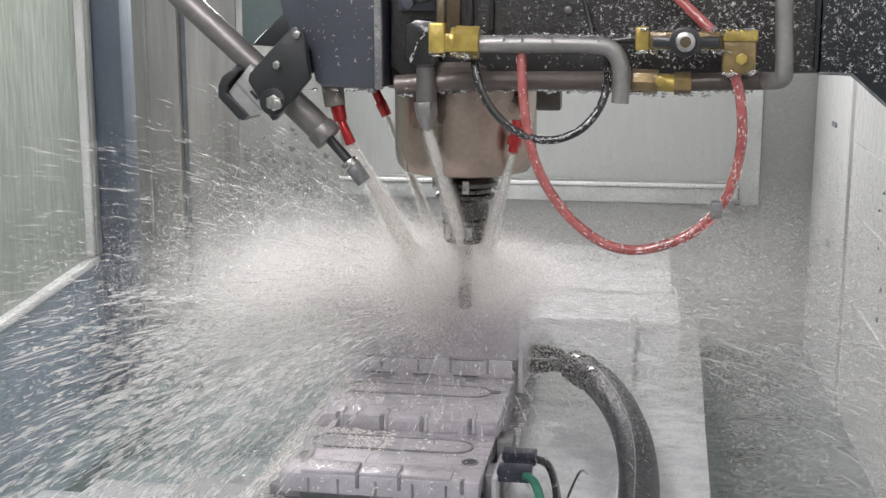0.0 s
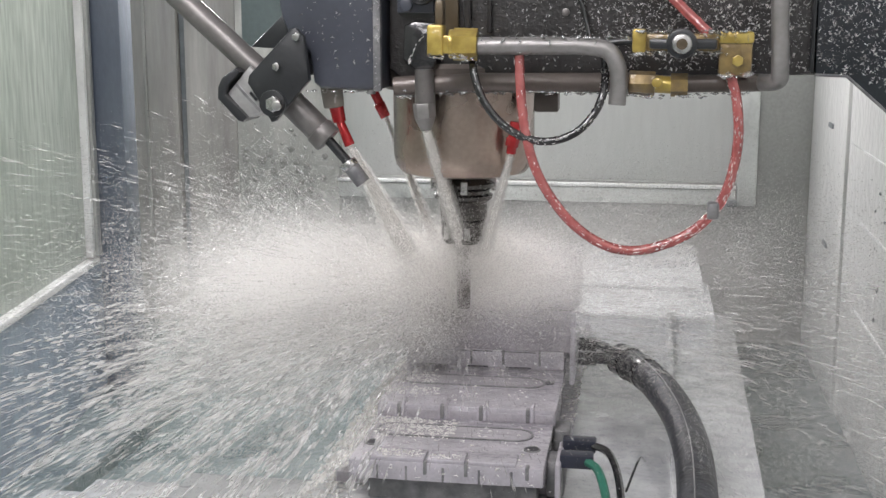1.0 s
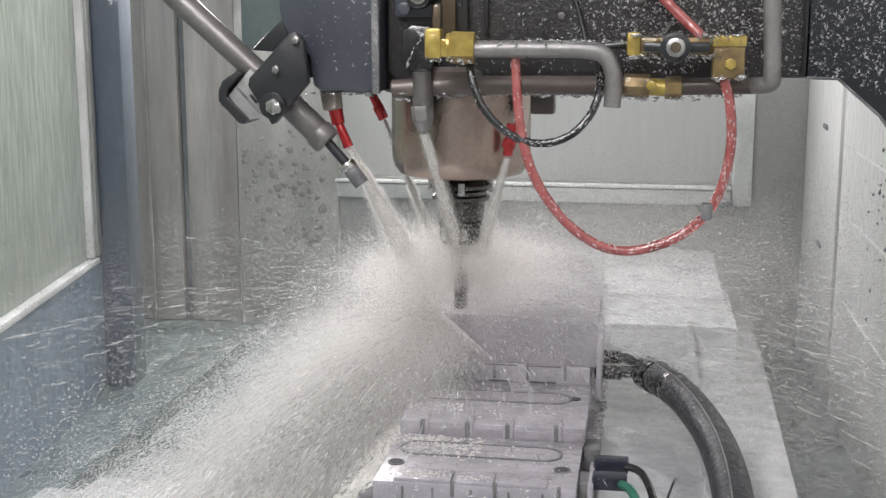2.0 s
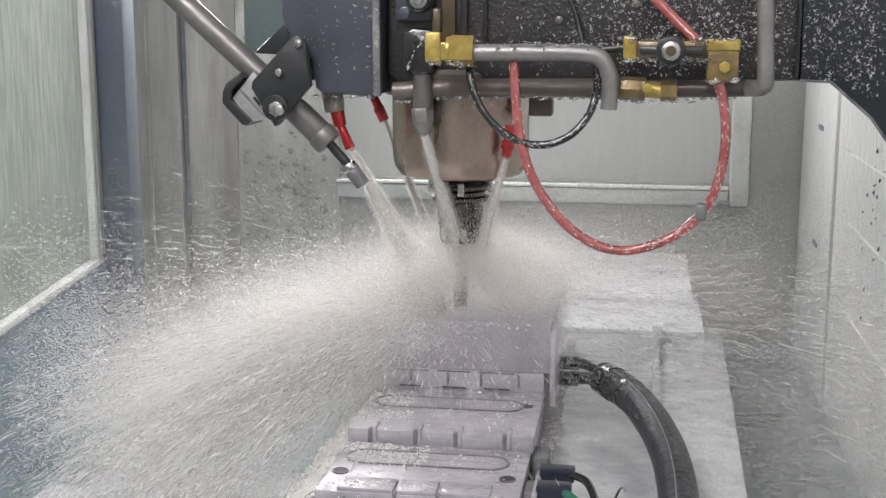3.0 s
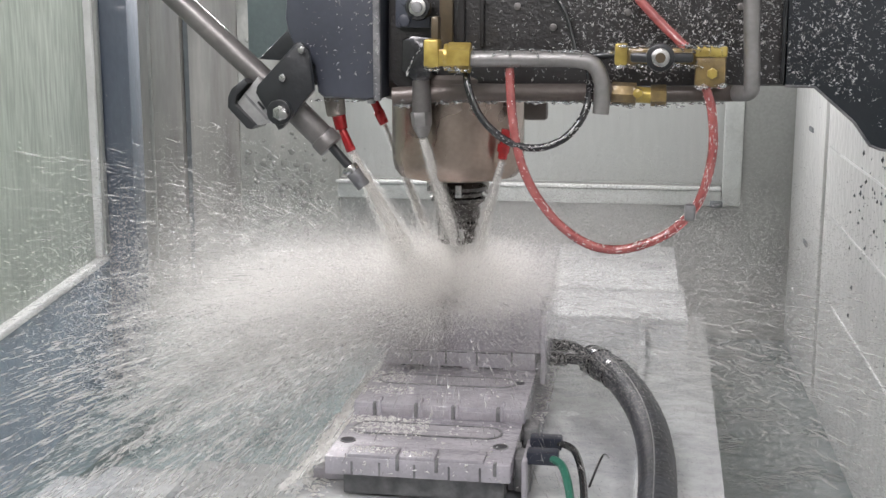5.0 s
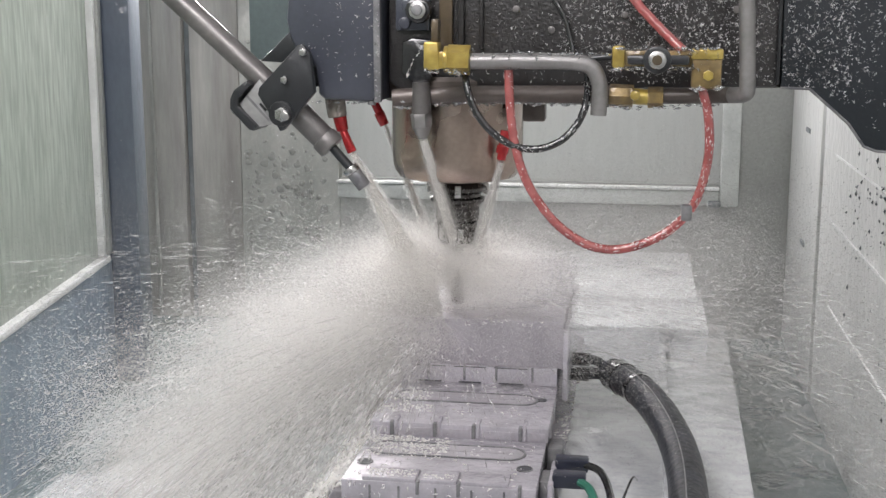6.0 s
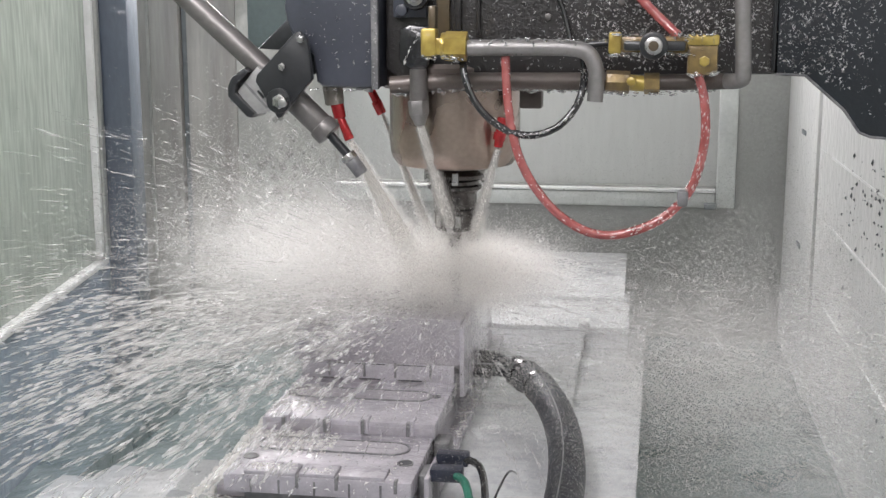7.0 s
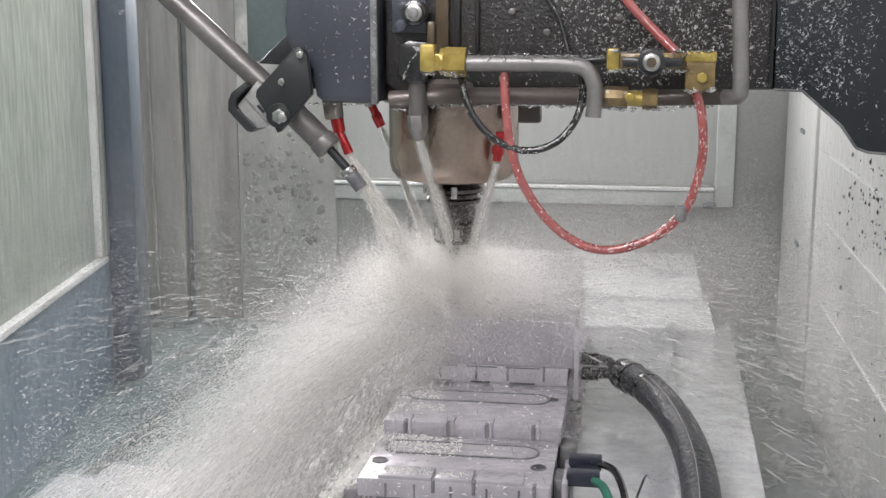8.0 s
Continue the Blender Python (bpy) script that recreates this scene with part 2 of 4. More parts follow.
def sweep(points, r, seg=14, bm=None, steps=8, ribs=0.0):
    """A hose or bent tube along points; ribs make it corrugated."""
    path = smooth_path(points, steps)
    own, rings = bmesh.new(), []
    side = None
    for i, c in enumerate(path):
        d = (path[min(i + 1, len(path) - 1)] - path[max(i - 1, 0)]).normalized()
        side = d.orthogonal().normalized() if side is None else (side - d * side.dot(d)).normalized()
        up = d.cross(side)
        rr = r * (1 + (ribs if i % 2 else -ribs))
        rings.append([own.verts.new(c + (side * math.cos(2 * math.pi * k / seg) + up * math.sin(2 * math.pi * k / seg)) * rr) for k in range(seg)])
    for a, b in zip(rings, rings[1:]):
        for k in range(seg):
            own.faces.new((a[k], a[(k + 1) % seg], b[(k + 1) % seg], b[k]))
    own.faces.new(rings[0]), own.faces.new(rings[-1])
    bmesh.ops.recalc_face_normals(own, faces=own.faces[:])
    return merge(bm, own)


# ---- the enclosure ----
FLOOR, TOP, BACK, RIGHT = -0.20, 1.30, 1.25, 0.552
DOOR = pose(-0.782, 0.689, -0.002, 0, 0, 8.8)


def placed(bm, m):
    bmesh.ops.transform(bm, matrix=m, verts=bm.verts)
    return bm


def enclosure():
    tagged(part("floor", box(-1.25, 0.62, -1.85, 1.30, FLOOR - 0.03, FLOOR), M_FLOOR), "dark wet steel chip pan under the table", "floor", kind="structure")
    tagged(part("ceiling", box(-1.25, 0.62, -1.85, 1.30, TOP, TOP + 0.03), M_WALL), "white painted steel enclosure roof", "ceiling", kind="structure")
    tagged(part("wall_behind", box(-1.25, 0.62, -1.88, -1.85, FLOOR, TOP), M_WALL), "white painted steel enclosure wall", "wall", kind="structure")

    # door side: lower wall, sill, wet pane, head band
    low = tagged(part("wall_door", placed(box(-0.03, 0, -2.50, 0.03, FLOOR, 0.048), DOOR), M_BLUE), "wet blue-grey steel door panel below the window", "wall", kind="structure")
    part("top_band", placed(box(-0.03, 0, -2.50, 0.03, 0.96, TOP), DOOR), M_BLUE, low)
    win = tagged(part("window_1", placed(box(-0.022, -0.012, -2.48, -0.002, 0.05, 0.96), DOOR), M_PANE), "large greenish door window streaming with coolant", "window", kind="structure")
    part("window_sill", placed(box(-0.012, 0.006, -2.50, 0.004, 0.049, 0.061, 0.002), DOOR), M_FRAME, win, "bright metal sill strip")
    part("window_frame", placed(box(-0.028, 0.006, -0.004, 0.020, 0.062, 0.96, 0.003), DOOR), M_BACK, win)
    part("seal", placed(box(-0.026, 0.001, -0.020, -0.006, 0.062, 0.96, 0.002), DOOR), M_FRAME, win)
    tagged(part("door_post", placed(box(-0.10, 0.054, 0.034, 0.12, FLOOR, TOP, 0.004), DOOR), M_POST), "blue-grey steel door post", "post", kind="structure")
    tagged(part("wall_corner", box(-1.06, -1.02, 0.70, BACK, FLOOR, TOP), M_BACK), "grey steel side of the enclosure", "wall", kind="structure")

    # far side with its window
    x0, x1, z0, z1 = -0.458, 0.402, 0.144, 0.80
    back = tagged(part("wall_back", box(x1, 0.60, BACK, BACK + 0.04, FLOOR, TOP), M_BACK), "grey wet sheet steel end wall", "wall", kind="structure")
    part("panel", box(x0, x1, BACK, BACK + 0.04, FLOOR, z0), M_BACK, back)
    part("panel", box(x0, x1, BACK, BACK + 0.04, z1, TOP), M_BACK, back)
    part("panel", box(-0.690, x0, BACK - 0.012, BACK + 0.03, FLOOR, TOP, 0.003), M_STAIN, back, "water-stained galvanised panel")
    part("panel", box(-0.812, -0.694, BACK, BACK + 0.04, FLOOR, TOP, 0.003), M_PANEL, back)
    part("panel", box(-0.826, -0.814, BACK + 0.01, BACK + 0.04, FLOOR, TOP), M_RUBBER, back)
    part("panel", box(-1.06, -0.828, BACK - 0.008, BACK + 0.04, FLOOR, TOP, 0.003), M_PANEL, back)
    part("fold", box(-0.905, -0.897, BACK - 0.014, BACK - 0.008, FLOOR, TOP, 0.002), M_STAIN, back)
    side = tagged(part("window_2", box(x0, x1, BACK + 0.016, BACK + 0.024, z0, z1), M_PANE_SIDE), "pale side window filmed with coolant", "window", kind="structure")
    part("window_frame", box(x1 - 0.004, x1 + 0.036, BACK - 0.016, BACK - 0.002, z0 - 0.045, z1, 0.004), M_FRAME_GREY, side)
    part("window_frame", box(x0 - 0.004, x1 - 0.006, BACK - 0.014, BACK - 0.002, z0 - 0.045, z0 - 0.012, 0.004), M_FRAME_GREY, side)
    part("window_sill", box(x0 - 0.004, x1 - 0.006, BACK - 0.022, BACK + 0.012, z0 - 0.010, z0 - 0.004, 0.001), M_FRAME, side, "bright lower glazing bead")
    part("latch", box(x1 - 0.030, x1 - 0.002, BACK - 0.034, BACK - 0.018, 0.098, 0.112, 0.003), M_RUBBER, side)

    # column side: sheet panels with their folded seams
    wall = tagged(part("wall_right", box(RIGHT + 0.004, RIGHT + 0.04, -1.85, BACK, FLOOR, TOP), M_WALL), "white painted steel column-side wall", "wall", kind="structure")
    part("panel", box(RIGHT - 0.006, RIGHT + 0.004, 0.80, BACK, FLOOR, TOP, 0.003), M_WALL, wall)
    for a, b in ((FLOOR, 0.0195), (0.0205, 0.1645), (0.1655, 0.2805), (0.2815, TOP)):
        part("panel", box(RIGHT, RIGHT + 0.004, -1.85, 0.795, a, b), M_WALL, wall)
    for z in (0.020, 0.165, 0.281):
        part("seam", box(RIGHT - 0.0025, RIGHT + 0.003, -1.85, 0.64, z - 0.0015, z + 0.0015, 0.0008), M_FRAME, wall)
    for y, z in ((0.974, 0.2925), (0.973, 0.0700)):
        part("slot", box(RIGHT - 0.009, RIGHT - 0.005, y - 0.025, y + 0.025, z - 0.004, z + 0.005, 0.001), M_RUBBER, wall)

    # sloped chip sheet along the door, with its folded lip
    slope = bmesh.new()
    for x, y, z in ((-0.735, -1.0, FLOOR + 0.004), (-0.735, 0.98, FLOOR + 0.004), (-0.60, 0.98, FLOOR + 0.030), (-0.60, -1.0, FLOOR + 0.030), (-0.597, 0.98, FLOOR + 0.001), (-0.597, -1.0, FLOOR + 0.001)):
        slope.verts.new((x, y, z))
    slope.verts.ensure_lookup_table()
    v = slope.verts
    slope.faces.new((v[0], v[3], v[2], v[1])), slope.faces.new((v[3], v[5], v[4], v[2])), slope.faces.new((v[0], v[1], v[4], v[5])), slope.faces.new((v[1], v[2], v[4])), slope.faces.new((v[0], v[5], v[3]))
    bmesh.ops.recalc_face_normals(slope, faces=slope.faces[:])
    chute = thing("chip_chute", (-0.67, 0.0, FLOOR), "teal wet sheet metal chute sloping along the door", "chute")
    part("sheet", slope, M_FLOOR, chute, smooth=False)

    # telescopic covers at the door side
    for i, (xa, xb, y, z) in enumerate(((-0.556, -0.47, 0.014, -0.112), (-0.495, -0.36, 0.046, -0.106), (-0.374, -0.10, 0.072, -0.100))):
        cover = thing("way_cover", ((xa + xb) / 2, y - 0.6, FLOOR), "white sheet metal way cover, wet with coolant", "cover", "telescopic way covers")
        part("sheet", box(xa, xb, -1.3, y, z - 0.003, z, 0.001), M_TABLE, cover)
        part("apron", box(xa, xb, y - 0.003, y, FLOOR, z - 0.004), M_TABLE, cover)


enclosure()


# ---- the spindle head ----
RED_LOOP = [(0.0764, -0.1350, 0.4559), (0.0792, -0.1400, 0.4176), (0.0845, -0.1450, 0.3805), (0.0943, -0.1500, 0.3466), (0.1104, -0.1500, 0.3153), (0.1349, -0.1500, 0.2859), (0.1635, -0.1500, 0.2663), (0.1906, -0.1500, 0.2594), (0.2196, -0.1500, 0.2635), (0.2530, -0.1500, 0.2791), (0.2789, -0.1500, 0.3049), (0.2921, -0.1500, 0.3363), (0.2977, -0.1500, 0.3752), (0.2950, -0.1500, 0.4116), (0.2894, -0.1500, 0.4327), (0.2816, -0.1450, 0.4552)]
BLACK_LOOP = [(0.0282, -0.1300, 0.4529), (0.0310, -0.1400, 0.4359), (0.0419, -0.1450, 0.4094), (0.0615, -0.1480, 0.3867), (0.0862, -0.1480, 0.3727), (0.1113, -0.1480, 0.3700), (0.1361, -0.1480, 0.3791), (0.1536, -0.1450, 0.3971), (0.1628, -0.1400, 0.4185), (0.1639, -0.1200, 0.4422), (0.1606, -0.1100, 0.4617)]


def pt(xz, y):
    return (xz[0], y, xz[1])


def spindle_head():
    head = thing("spindle_head", (0, 0, 0.318), "dark machining centre spindle head with wet black casting", "spindle head")
    casting = [(-0.0688, 0.6352), (-0.0706, 0.4393), (-0.0539, 0.4277), (0.3759, 0.4360), (0.3759, 0.6352)]
    part("casting", prism(casting, -0.085, 0.22, 0.006), M_CAST, head, "black wrinkle-painted casting flecked with swarf")
    skirt = [(0.3740, 0.6352), (0.3760, 0.4365), (0.4075, 0.4355), (0.4513, 0.3975), (0.4693, 0.3724), (0.4818, 0.3675), (0.5300, 0.3640), (0.5300, 0.6352)]
    side = part("side_cover", prism(skirt, -0.087, -0.068, 0.003), M_SLATE, head, "blue-black side cover with an angled lower edge")
    for (xa, za), (xb, zb) in zip(skirt[1:6], skirt[2:7]):
        part("lip", rod((xa, -0.086, za), (xb, -0.086, zb), 0.0016, seg=8), M_EDGE, side)
    part("joint", box(0.3700, 0.3745, -0.0885, -0.083, 0.4400, 0.6350, 0.001), M_BLACK, side)
    cover = [(-0.0733, 0.6353), (-0.0754, 0.4184), (-0.0943, 0.4156), (-0.1438, 0.4183), (-0.1512, 0.4242), (-0.1553, 0.4556), (-0.1674, 0.4647), (-0.1793, 0.4789), (-0.1858, 0.4932), (-0.1888, 0.5100), (-0.1869, 0.5293), (-0.1836, 0.5549), (-0.1815, 0.6368)]
    lid = part("front_cover", prism(cover, -0.10, 0.12, 0.008), M_COVER, head, "slate grey rounded front cover")
    part("edge_strip", box(*(-0.0831, -0.0744), -0.106, -0.098, *(0.4160, 0.6350), 0.002), M_EDGE, lid, "worn grey edge strip")
    part("back_panel", box(*(-0.2969, -0.2205), 0.10, 0.13, *(0.4565, 0.6533), 0.003), M_GREEN, head, "dark green-grey sheet panel")
    part("cable_strip", box(*(-0.0088, 0.0070), -0.092, -0.084, *(0.4742, 0.6350), 0.002), M_STRIP, head, "dark brown strip")
    for q in ((0.1201, 0.4994), (0.0797, 0.5225), (0.2026, 0.5162), (0.3248, 0.5222)):
        part("socket_screw", rod((q[0], -0.0885, q[1]), (q[0], -0.083, q[1]), 0.0042, seg=12, bevel=0.001), M_ARM, head)
    for x0, x1 in ((0.0122, 0.0201), (0.0370, 0.0422)):
        part("rib", box(x0, x1, -0.0915, -0.083, *(0.4781, 0.6350), 0.002), M_CAST, head)
    # recess beside the cover
    part("mount_plate", box(*(-0.0591, -0.0193), -0.094, -0.084, *(0.4986, 0.5480), 0.002), M_COVER, head)
    for x, z, r in ((-0.0481, 0.5068)+(0.007,), (-0.0454, 0.5278)+(0.006,)):
        part("socket_screw", rod((x, -0.100, z), (x, -0.093, z), r, seg=16, bevel=0.0015), M_COVER, head)
    x, z = (-0.0303, 0.5214)
    knob = part("knob", rod((x, -0.112, z), (x, -0.085, z), 0.0150, seg=14, bevel=0.004), M_BLACKHOSE, head, "black plastic knob")
    part("washer", rod((x, -0.1145, z), (x, -0.111, z), 0.0098, seg=24, bevel=0.001), M_STEEL, knob)
    part("bolt", rod((x, -0.119, z), (x, -0.114, z), 0.0065, seg=12, bevel=0.0015), M_EDGE, knob, "bright socket bolt")
    part("bracket", prism([(-0.0509, 0.4858), (-0.0390, 0.4909), (-0.0127, 0.4884), (-0.0114, 0.4591), (-0.0194, 0.4384), (-0.0353, 0.4357), (-0.0525, 0.4498)], -0.100, -0.084, 0.006), M_BLACKHOSE, head)
    # nose
    nose = part("spindle_nose", lathe([(0.030, 0.316), (0.060, 0.317), (0.072, 0.320), (0.078, 0.328), (0.0805, 0.338), (0.081, 0.345), (0.081, 0.44)], seg=72), M_NOSE, head, "bronzed spindle nose")
    part("flange", lathe([(0.088, 0.414), (0.092, 0.418), (0.092, 0.44), (0.088, 0.445)], seg=72), M_RUST, nose)
    part("lug", box(0.085, 0.112, -0.055, -0.030, 0.392, 0.416, 0.003), M_RUST, head)
    # holder, collet nut and cutter
    holder = part("tool_holder", lathe([(0.022, 0.318), (0.0265, 0.312), (0.036, 0.306), (0.037, 0.302), (0.034, 0.300), (0.030, 0.298), (0.030, 0.294), (0.0345, 0.292), (0.034, 0.288), (0.029, 0.284), (0.0275, 0.281), (0.027, 0.264), (0.0245, 0.262)], seg=48), M_TOOL, head, "dark steel tool holder")
    nut = part("collet_nut", lathe([(0.0255, 0.262), (0.0268, 0.260), (0.0268, 0.2575), (0.0255, 0.2565), (0.0255, 0.240), (0.0225, 0.2355), (0.010, 0.235)], seg=48), M_TOOL, holder, "blued collet nut")
    for k in range(6):
        a = 2 * math.pi * k / 6 + 0.3
        part("nut_slot", placed(box(-0.0035, 0.0035, -0.0272, -0.0240, 0.241, 0.2555, 0.001), Matrix.Rotation(a, 4, "Z")), M_STEEL, nut)
    for k in range(4):
        part("drive_key", placed(box(-0.004, 0.004, -0.0385, -0.031, 0.296, 0.311, 0.001), Matrix.Rotation(k * math.pi / 2 + 0.15, 4, "Z")), M_STEEL, holder)
    part("cutter", lathe([(0.0085, 0.236), (0.0082, 0.158), (0.007, 0.156)], seg=24), M_TOOL, holder)

    # coolant plumbing on the near side
    Y = -0.14
    pipe = part("coolant_pipe", sweep([pt((0.0346, 0.4657), Y), pt((0.0999, 0.4661), Y), pt((0.1464, 0.4657), Y), pt((0.1680, 0.4603), Y), pt((0.1772, 0.4433), Y), pt((0.1782, 0.4280), Y), pt((0.1770, 0.4075), Y)], 0.0090, 20), M_TUBE, head, "bent zinc plated coolant tube")
    elbow = part("elbow", box(*(-0.0169, 0.0004), Y - 0.012, Y + 0.012, *(0.4559, 0.4873), 0.003), M_BRASS, head, "yellow brass elbow fitting")
    part("stub", box(*(-0.0009, 0.0118), Y - 0.010, Y + 0.010, *(0.4578, 0.4765), 0.002), M_BRASS, elbow)
    x0, z0 = (0.0093, 0.4675)
    x1, z1 = (0.0346, 0.4670)
    part("hex_nut", rod((x0, Y, z0), (x1, Y, z1), 0.0165, seg=6, bevel=0.0012), M_BRASS, elbow)
    part("hose_tail", box(-0.0095, -0.0005, Y - 0.006, Y + 0.012, 0.486, 0.512, 0.003), M_STRIP, elbow)
    part("hex_collar", rod((x0 - 0.004, Y, z0), (x0 + 0.001, Y, z0), 0.0150, seg=20, bevel=0.001), M_BRASS, elbow)
    part("manifold_pipe", sweep([(-0.0631, -0.0880, 0.4204), (0.0105, -0.0880, 0.4250), (0.0959, -0.0880, 0.4259), (0.1892, -0.0880, 0.4268)], 0.0105, 18), M_RUST, head, "dull brown manifold pipe")
    tee = part("brass_tee", rod((0.1880, -0.1250, 0.4290), (0.2146, -0.1250, 0.4280), 0.0125, seg=8, bevel=0.001), M_OLDBRASS, head, "tarnished brass tee fitting")
    part("hex_nut", rod((0.2301, -0.1250, 0.4269), (0.2472, -0.1250, 0.4271), 0.0118, seg=6, bevel=0.001), M_OLDBRASS, tee)
    part("neck", rod((0.2128, -0.1250, 0.4280), (0.2313, -0.1250, 0.4269), 0.009, seg=18), M_BRASS, tee)
    x, z = (0.2164, 0.4302)
    part("grease_nipple", rod((x, -0.148, z), (x, -0.125, z), 0.0055, seg=8, bevel=0.001), M_BRASS, tee)
    part("return_pipe", sweep([(0.2455, -0.1180, 0.4279), (0.2852, -0.1180, 0.4289), (0.3215, -0.1180, 0.4299)], 0.0090, 18), M_RUST, head)
    part("riser_pipe", sweep([pt((0.3266, 0.6260), Y), pt((0.3332, 0.4982), Y), pt((0.3357, 0.4446), Y), pt((0.3339, 0.4325), Y + 0.004), pt((0.3198, 0.4300), Y + 0.016)], 0.0088, 20), M_TUBE, head, "upright plated pipe")
    # ball valve
    valve = part("valve_body", box(*(0.2033, 0.2780), Y - 0.010, Y + 0.012, *(0.4608, 0.4789), 0.004), M_OLDBRASS, head, "wet ball valve between brass fittings")
    part("end_nut", box(*(0.1906, 0.2046), Y - 0.012, Y + 0.012, *(0.4596, 0.4837), 0.003), M_BRASS, valve)
    lev = part("lever", box(*(0.2070, 0.2732), Y - 0.022, Y - 0.014, *(0.4638, 0.4741), 0.003), M_BLACK, valve, "black valve lever")
    x, z = (0.2388, 0.4692)
    part("boss", rod((x, Y - 0.026, z), (x, Y - 0.008, z), 0.0150, seg=24, bevel=0.002), M_BLACK, valve)
    part("lever_nut", rod((x, Y - 0.033, z), (x, Y - 0.025, z), 0.0098, seg=24, bevel=0.002), M_STEEL, lev)
    part("lever_screw", rod((x, Y - 0.0345, z), (x, Y - 0.0325, z), 0.0055, seg=12), M_STRIP, lev)
    blk = part("outlet_block", box(*(0.2756, 0.3077), Y - 0.014, Y + 0.014, *(0.4377, 0.4789), 0.003), M_OLDBRASS, valve)
    part("end_nut", box(*(0.2744, 0.3089), Y - 0.017, Y + 0.010, *(0.4692, 0.4813), 0.003), M_BRASS, valve)
    x, z = (0.2933, 0.4527)
    part("port_plug", rod((x, Y - 0.020, z), (x, Y - 0.010, z), 0.006, seg=6, bevel=0.001), M_BRASS, valve)
    part("link_rod", rod(pt((0.1678, 0.4689), Y + 0.01), pt((0.1921, 0.4714), Y + 0.005), 0.004, seg=10), M_BLACK, valve)
    # hoses
    part("red_hose", sweep(RED_LOOP, 0.0053, 14), M_REDHOSE, head, "red translucent coolant hose looping down")
    part("red_hose", sweep([(0.1858, -0.1100, 0.5709), (0.2114, -0.1150, 0.5343), (0.2335, -0.1200, 0.5100), (0.2571, -0.1300, 0.4872), (0.2681, -0.1350, 0.4771)], 0.0055, 14), M_REDHOSE, head)
    part("black_hose", sweep(BLACK_LOOP, 0.0042, 12), M_BLACKHOSE, head, "glossy black hose loop")
    part("clip", box(*(0.2697, 0.2816), -0.162, -0.146, *(0.2949, 0.3126), 0.003), M_EDGE, head)
    part("black_cable", sweep([(0.1135, -0.0900, 0.5475), (0.1333, -0.0920, 0.5163), (0.1414, -0.0920, 0.4912), (0.1457, -0.0950, 0.4749)], 0.0028, 8), M_BLACKHOSE, head)
    # nozzles
    big = part("coolant_nozzle", rod((-0.0286, -0.1000, 0.4396), (-0.0274, -0.1000, 0.4039), 0.0100, 0.0112, seg=20), M_ARM, head, "grey steel flood nozzle")
    part("nozzle_nut", rod((-0.0287, -0.1000, 0.4039), (-0.0275, -0.1000, 0.3876), 0.0125, 0.0118, seg=6, bevel=0.001), M_TUBE, big)
    part("nozzle_tip", rod((-0.0275, -0.1000, 0.3876), (-0.0262, -0.1000, 0.3744), 0.0112, 0.0055, seg=20), M_TUBE, big)
    one = part("red_nozzle", rod((-0.1357, -0.0600, 0.3975), (-0.1318, -0.0600, 0.3785), 0.0085, 0.0075, seg=16, bevel=0.001), M_RED, head, "red anodised aiming nozzle")
    part("nozzle_tip", rod((-0.1318, -0.0600, 0.3799), (-0.1203, -0.0600, 0.3527), 0.0048, 0.0062, seg=16, bevel=0.001), M_RED, one)
    part("fitting", rod((-0.1409, -0.0600, 0.4192), (-0.1379, -0.0600, 0.3948), 0.0125, 0.0115, seg=20, bevel=0.002), M_CLEAR, one, "milky plastic fitting")
    two = part("red_nozzle", rod((-0.1296, 0.1000, 0.4063), (-0.1191, 0.1000, 0.3854), 0.0055, 0.0058, seg=16, bevel=0.001), M_RED, head)
    part("nozzle_tip", rod((-0.1213, 0.1000, 0.3884), (-0.1130, 0.1000, 0.3712), 0.0072, 0.0065, seg=16, bevel=0.001), M_RED, two)
    three = part("red_nozzle", rod((0.0670, -0.0700, 0.3830), (0.0620, -0.0700, 0.3476), 0.0062, 0.0055, seg=16, bevel=0.001), M_RED, head)
    part("nozzle_tip", rod((0.0645, -0.0700, 0.3650), (0.0626, -0.0700, 0.3556), 0.0078, 0.0075, seg=16, bevel=0.001), M_RED, three)
    for px in ((-0.0997, 0.4208), (-0.0889, 0.4182)):
        part("cap_screw", rod((px[0], -0.09, px[1]), (px[0], -0.09, px[1] - 0.006), 0.005, seg=12, bevel=0.001), M_EDGE, head)
    return head


